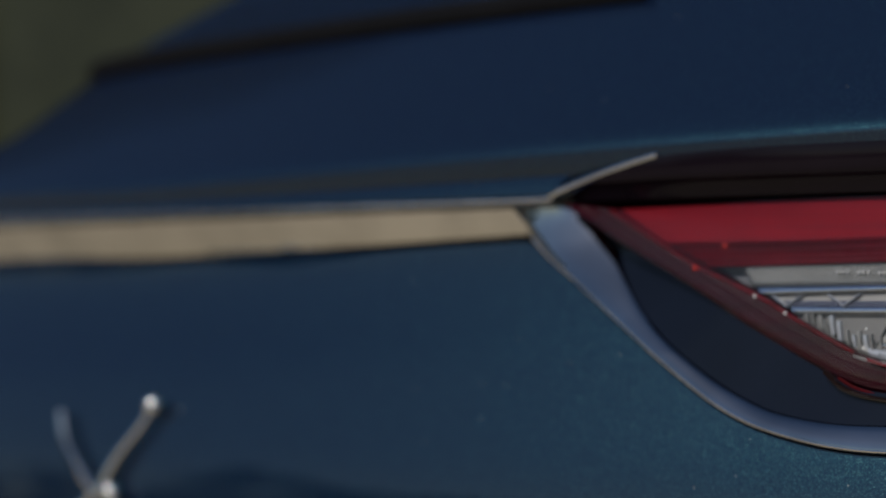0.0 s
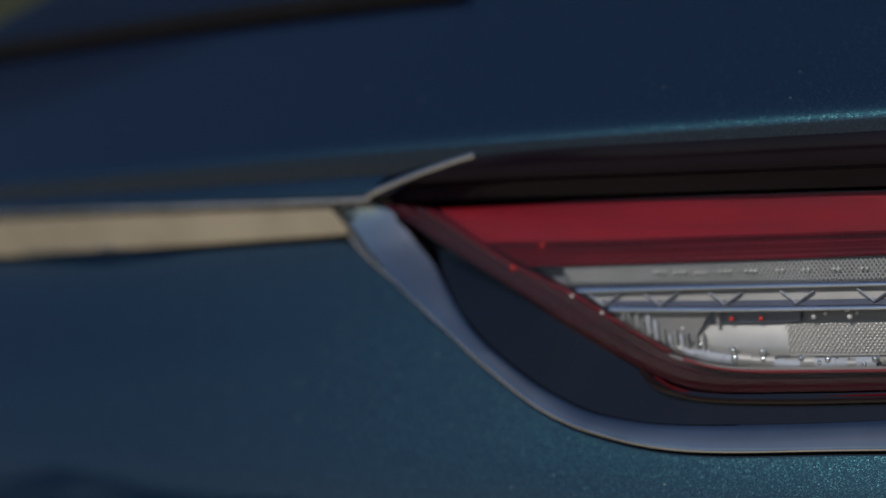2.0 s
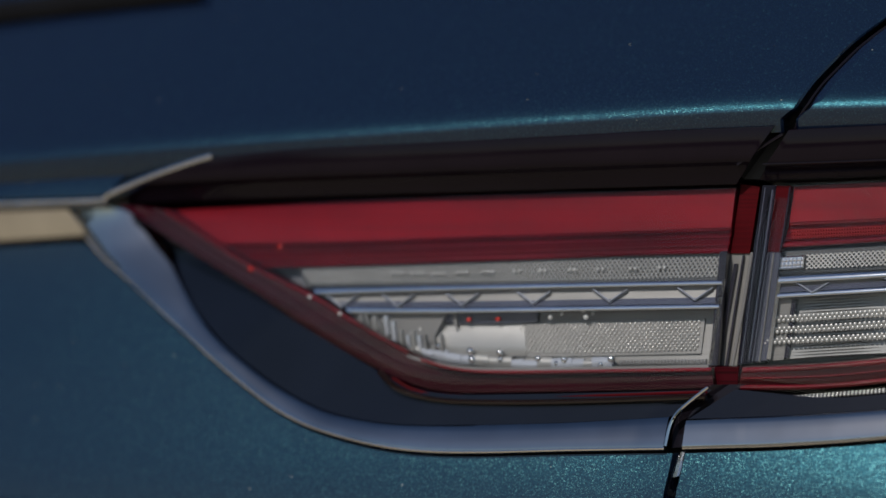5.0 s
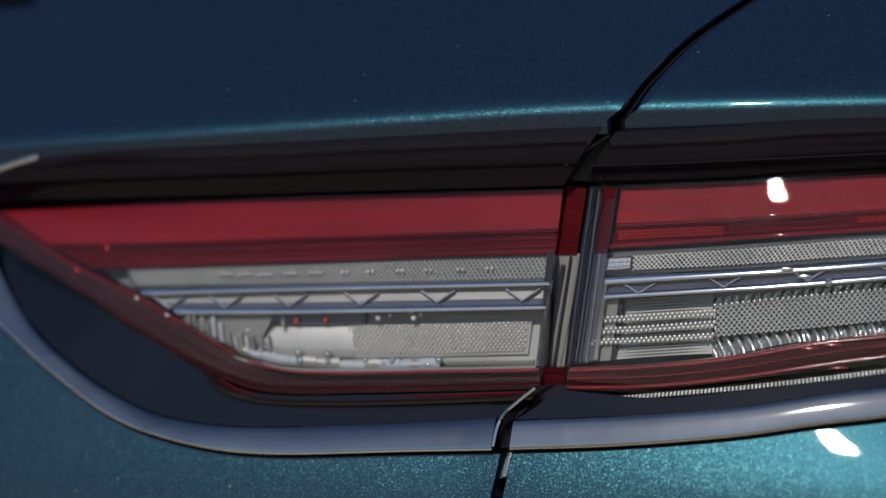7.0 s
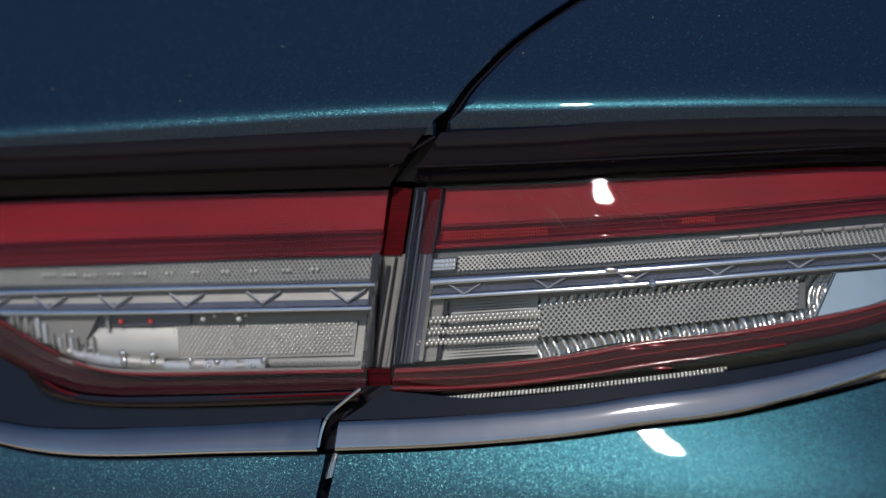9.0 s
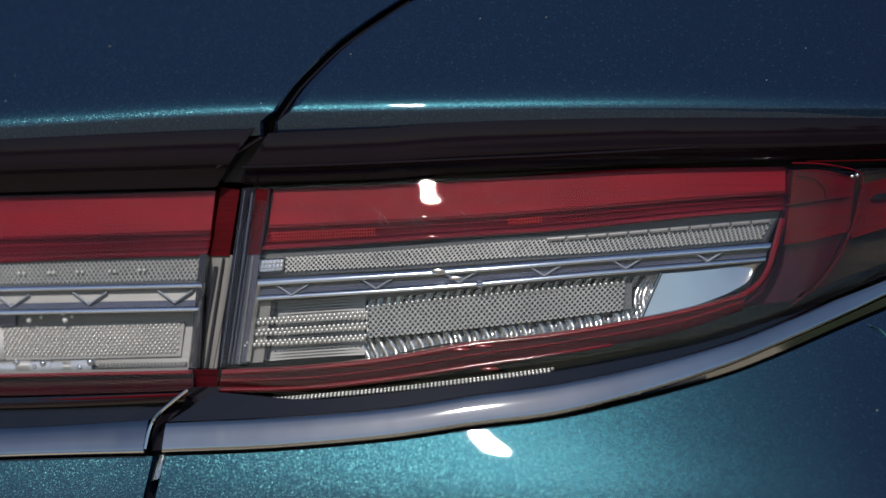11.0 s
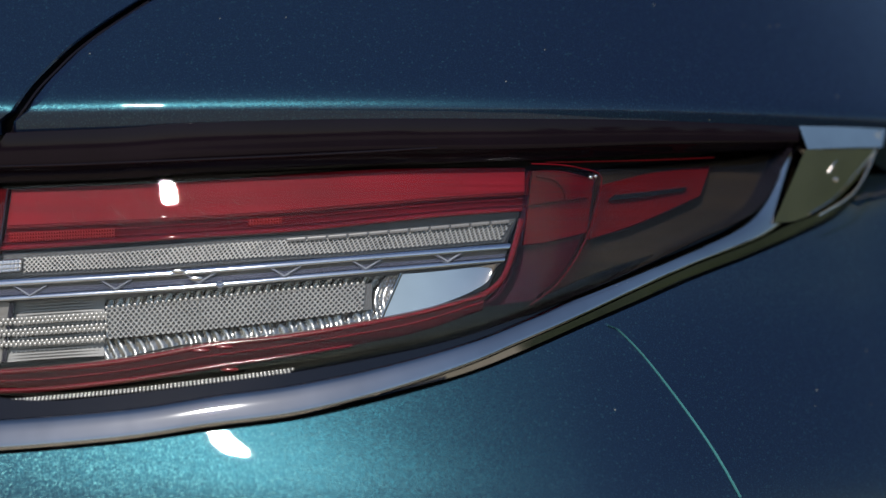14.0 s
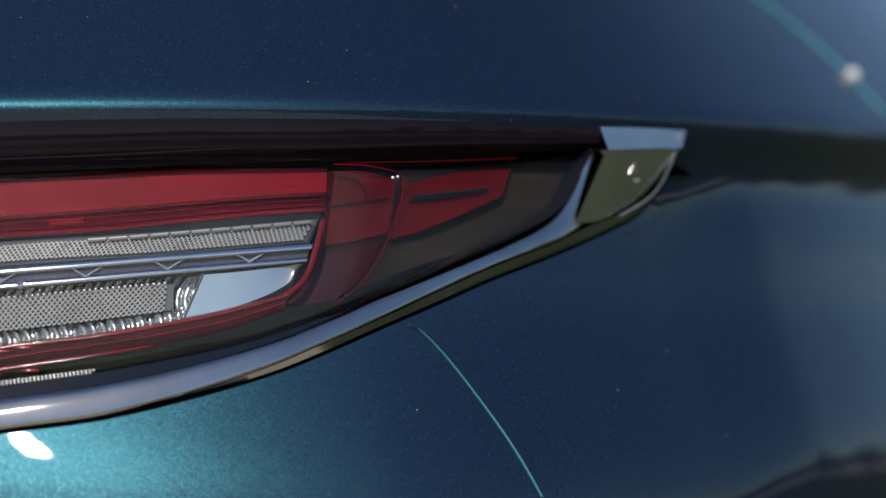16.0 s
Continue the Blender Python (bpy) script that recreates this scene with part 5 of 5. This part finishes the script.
# Metal balls added to catch the sun as the emblem's bright glints.
for s, z in [(0.0324, 0.9173), (0.0109, 0.8710)]:
    bulb(s, z, skin_depth(s, z) - .007, .0052, PALE_METAL, car, "badge_glint")

# ---- the rest of the car ----
def side_panel(s0, s1, label):
    hs = [-.7, -.6, -.45, -.3, -.2, -.15, -.1, -.06, -.03, -.012, -.005, 0, .006, .02, .06, .136]
    rows = [[skin(s0 + (s1 - s0) * k / 40, crease(s0 + (s1 - s0) * k / 40) + h) for k in range(41)] for h in hs]
    return part("side_panel", *grid(rows), PAINT, car, label)


side_panel(2.604, 4.5, "teal metallic flank")
side_panel(-1.504, -4.5, "teal metallic flank")
right, left = skin(4.5, 1.0), skin(-4.5, 1.0)
nose = []
for z in (.36, .5, .7, .9, 1.0, 1.06, 1.15, 1.196):
    a, b = skin(4.5, z), skin(-4.5, z)
    nose.append([a.lerp(b, k / 24) + Vector((0, .35 * math.sin(math.pi * k / 24) ** .6 * (1 - .5 * max(0, z - .7)), 0)) for k in range(25)])
part("nose_panel", *grid(nose), PAINT, car, "teal metallic nose")
loop_s = [-4.5 + 9 * k / 120 for k in range(121)]
deck, belt, eave, roof = [], [], [], []
for s in loop_s:
    p = skin(s, crease(s) + .136)
    centre = Vector((0, 2.0, 0))
    deck.append(p)
    q = p.lerp(Vector((0, 2.1, p.z)), .10)
    q.y = max(.30, min(q.y, 3.1))
    belt.append(q + Vector((0, 0, .03)))
    r = Vector((q.x * .76, .62 + (q.y - .3) * .70, 1.56))
    eave.append(r)
    roof.append(Vector((r.x * .55, 1.5 + (r.y - 1.5) * .6, 1.63)))
for ring in (deck, belt, eave, roof):
    ring.append(ring[0].copy())
part("shoulder_deck", *grid([deck, belt]), PAINT, car, "teal metallic shoulder")
part("side_glass", *grid([belt, eave]), GLASS, car, "dark tinted cabin glass")
part("roof", *grid([eave, roof, [Vector((0, 1.6, 1.64))] * len(roof)]), PAINT, car, "teal metallic roof")
hood = [[a.lerp(b, k / 12) for k in range(13)] for a, b in zip(nose[-1], [Vector((v.x * .9, 3.0, 1.24)) for v in nose[-1]])]
part("bonnet", *grid(hood), PAINT, car, "teal metallic bonnet")
under = [[skin(s, .37, .02), Vector((0, skin(s, .37).y, .37))] for s in loop_s]
part("underbody", *grid(under), RUBBER, car, "dark underbody")


def wheel(x, y):
    out = 1 if x > 0 else -1
    profile = [(.20, -.11), (.30, -.118), (.335, -.10), (.345, -.05), (.345, .05), (.335, .10), (.30, .118), (.20, .11)]
    rows = [[Vector((x + out * w, y + r * math.cos(2 * math.pi * k / 48), .345 + r * math.sin(2 * math.pi * k / 48))) for k in range(49)] for r, w in profile]
    tyre = part("wheel", *grid(rows, True), RUBBER, car, "black tyre on a silver rim")
    rows = [[Vector((x + out * w, y + r * math.cos(2 * math.pi * k / 48), .345 + r * math.sin(2 * math.pi * k / 48))) for k in range(49)] for r, w in ((.205, .10), (.19, .085), (.12, .06), (.05, .07), (.001, .075))]
    part("rim_disc", *grid(rows), SILVER, tyre, "silver wheel rim")


for wx, wy in ((.86, .95), (-.86, .95), (.86, 3.55), (-.86, 3.55)):
    wheel(wx, wy)


# ---- trees ----
def tree(x, y, height, seed):
    rng = random.Random(seed)
    root = tagged(new("tree"), "olive green broadleaf tree with an uneven crown", "tree", "trees round the place")
    root.location = (x, y, 0)
    rows = []
    for k in range(8):
        a = 2 * math.pi * k / 8
        rows.append([Vector((math.cos(a) * r, math.sin(a) * r, z * height)) for z, r in ((0, .32), (.05, .22), (.25, .18), (.5, .12), (.8, .03))])
    part("trunk", *grid(rows, True), BARK, root)
    v, f = [], []
    for c in range(26):
        a, e = rng.uniform(0, 2 * math.pi), rng.uniform(.25, 1)
        r = height * .34 * math.sqrt(rng.random()) * (1.15 - .5 * e)
        cx, cy, cz = math.cos(a) * r, math.sin(a) * r, e * height
        for _ in range(90):
            d = Vector((rng.gauss(0, 1), rng.gauss(0, 1), rng.gauss(0, .7)))
            p = Vector((cx, cy, cz)) + d * height * .055
            u = Vector((rng.gauss(0, 1), rng.gauss(0, 1), rng.gauss(0, 1))).normalized() * height * .03
            w = u.cross(Vector((rng.gauss(0, 1), rng.gauss(0, 1), rng.gauss(0, 1)))).normalized() * height * .018
            i = len(v)
            v += [p - u, p + w, p + u, p - w]
            f.append((i, i + 1, i + 2, i + 3))
    part("crown", v, f, LEAF, root, smooth=False)
    return root


# a row close behind to the left of the car, a clump at its right side, lower bushes far off all round
for k in range(12):
    a = radians(-16 - 5.6 * k)
    r = 21 + random.uniform(-1.5, 3)
    tree(r * math.sin(a), -r * math.cos(a), (4.2 + .2 * k if k < 5 else 3.5) + random.uniform(-.4, .3), 100 + k)
for k in range(8):
    a = radians(50 + 9 * k)
    r = 24 + random.uniform(-2, 2)
    tree(r * math.sin(a), -r * math.cos(a), (3.4 if k < 5 else 1.9) + random.uniform(-.6, .8), 140 + k)
for k in range(5):
    a = radians(126 + 8 * k)
    r = 14 + random.uniform(-1, 2)
    tree(r * math.sin(a), -r * math.cos(a), 2.1 + .15 * k + random.uniform(-.3, .3), 150 + k)


def hedge():
    """An unseen far belt of scrub, added so that glossy parts mirror a dark horizon."""
    rng = random.Random(5)
    v, f = [], []
    for _ in range(30000):
        a, r = rng.uniform(0, 2 * math.pi), rng.uniform(62, 72)
        top = 3.6 + 1.5 * noise.noise((math.sin(a) * 9, math.cos(a) * 9, 3)) + .8 * noise.noise((math.sin(a) * 40, math.cos(a) * 40, 7))
        p = Vector((r * math.sin(a), r * math.cos(a), top * rng.random() ** .7))
        u = Vector((rng.gauss(0, 1), rng.gauss(0, 1), rng.gauss(0, 1))).normalized() * .5
        w = u.cross(Vector((rng.gauss(0, 1), rng.gauss(0, 1), rng.gauss(0, 1)))).normalized() * .35
        i = len(v)
        v += [p - u, p + w, p + u, p - w]
        f.append((i, i + 1, i + 2, i + 3))
    return tagged(part("scrub_belt", v, f, LEAF, smooth=False), "unseen far belt of olive scrub, added as a dark horizon to mirror", "scrub", kind="stuff")


hedge()


def lawn():
    """Rough grass beside the car's right flank."""
    rows = []
    for j in range(121):
        y = -11 + 21 * j / 120
        rows.append([Vector((1.45 + 1.5 * min(1, max(0, (1.2 - y) / 1.6)) + .35 * noise.noise((y * 2.3, 2, 0)) + 12 * (i / 20) ** 1.5, y, .012 + .05 * min(1, i / 3) + .015 * noise.noise((i * 1.7, y * 2, 1)))) for i in range(21)])
    return tagged(part("lawn", *grid(rows), GRASS), "rough green grass beside the car", "grass", kind="structure")


lawn()
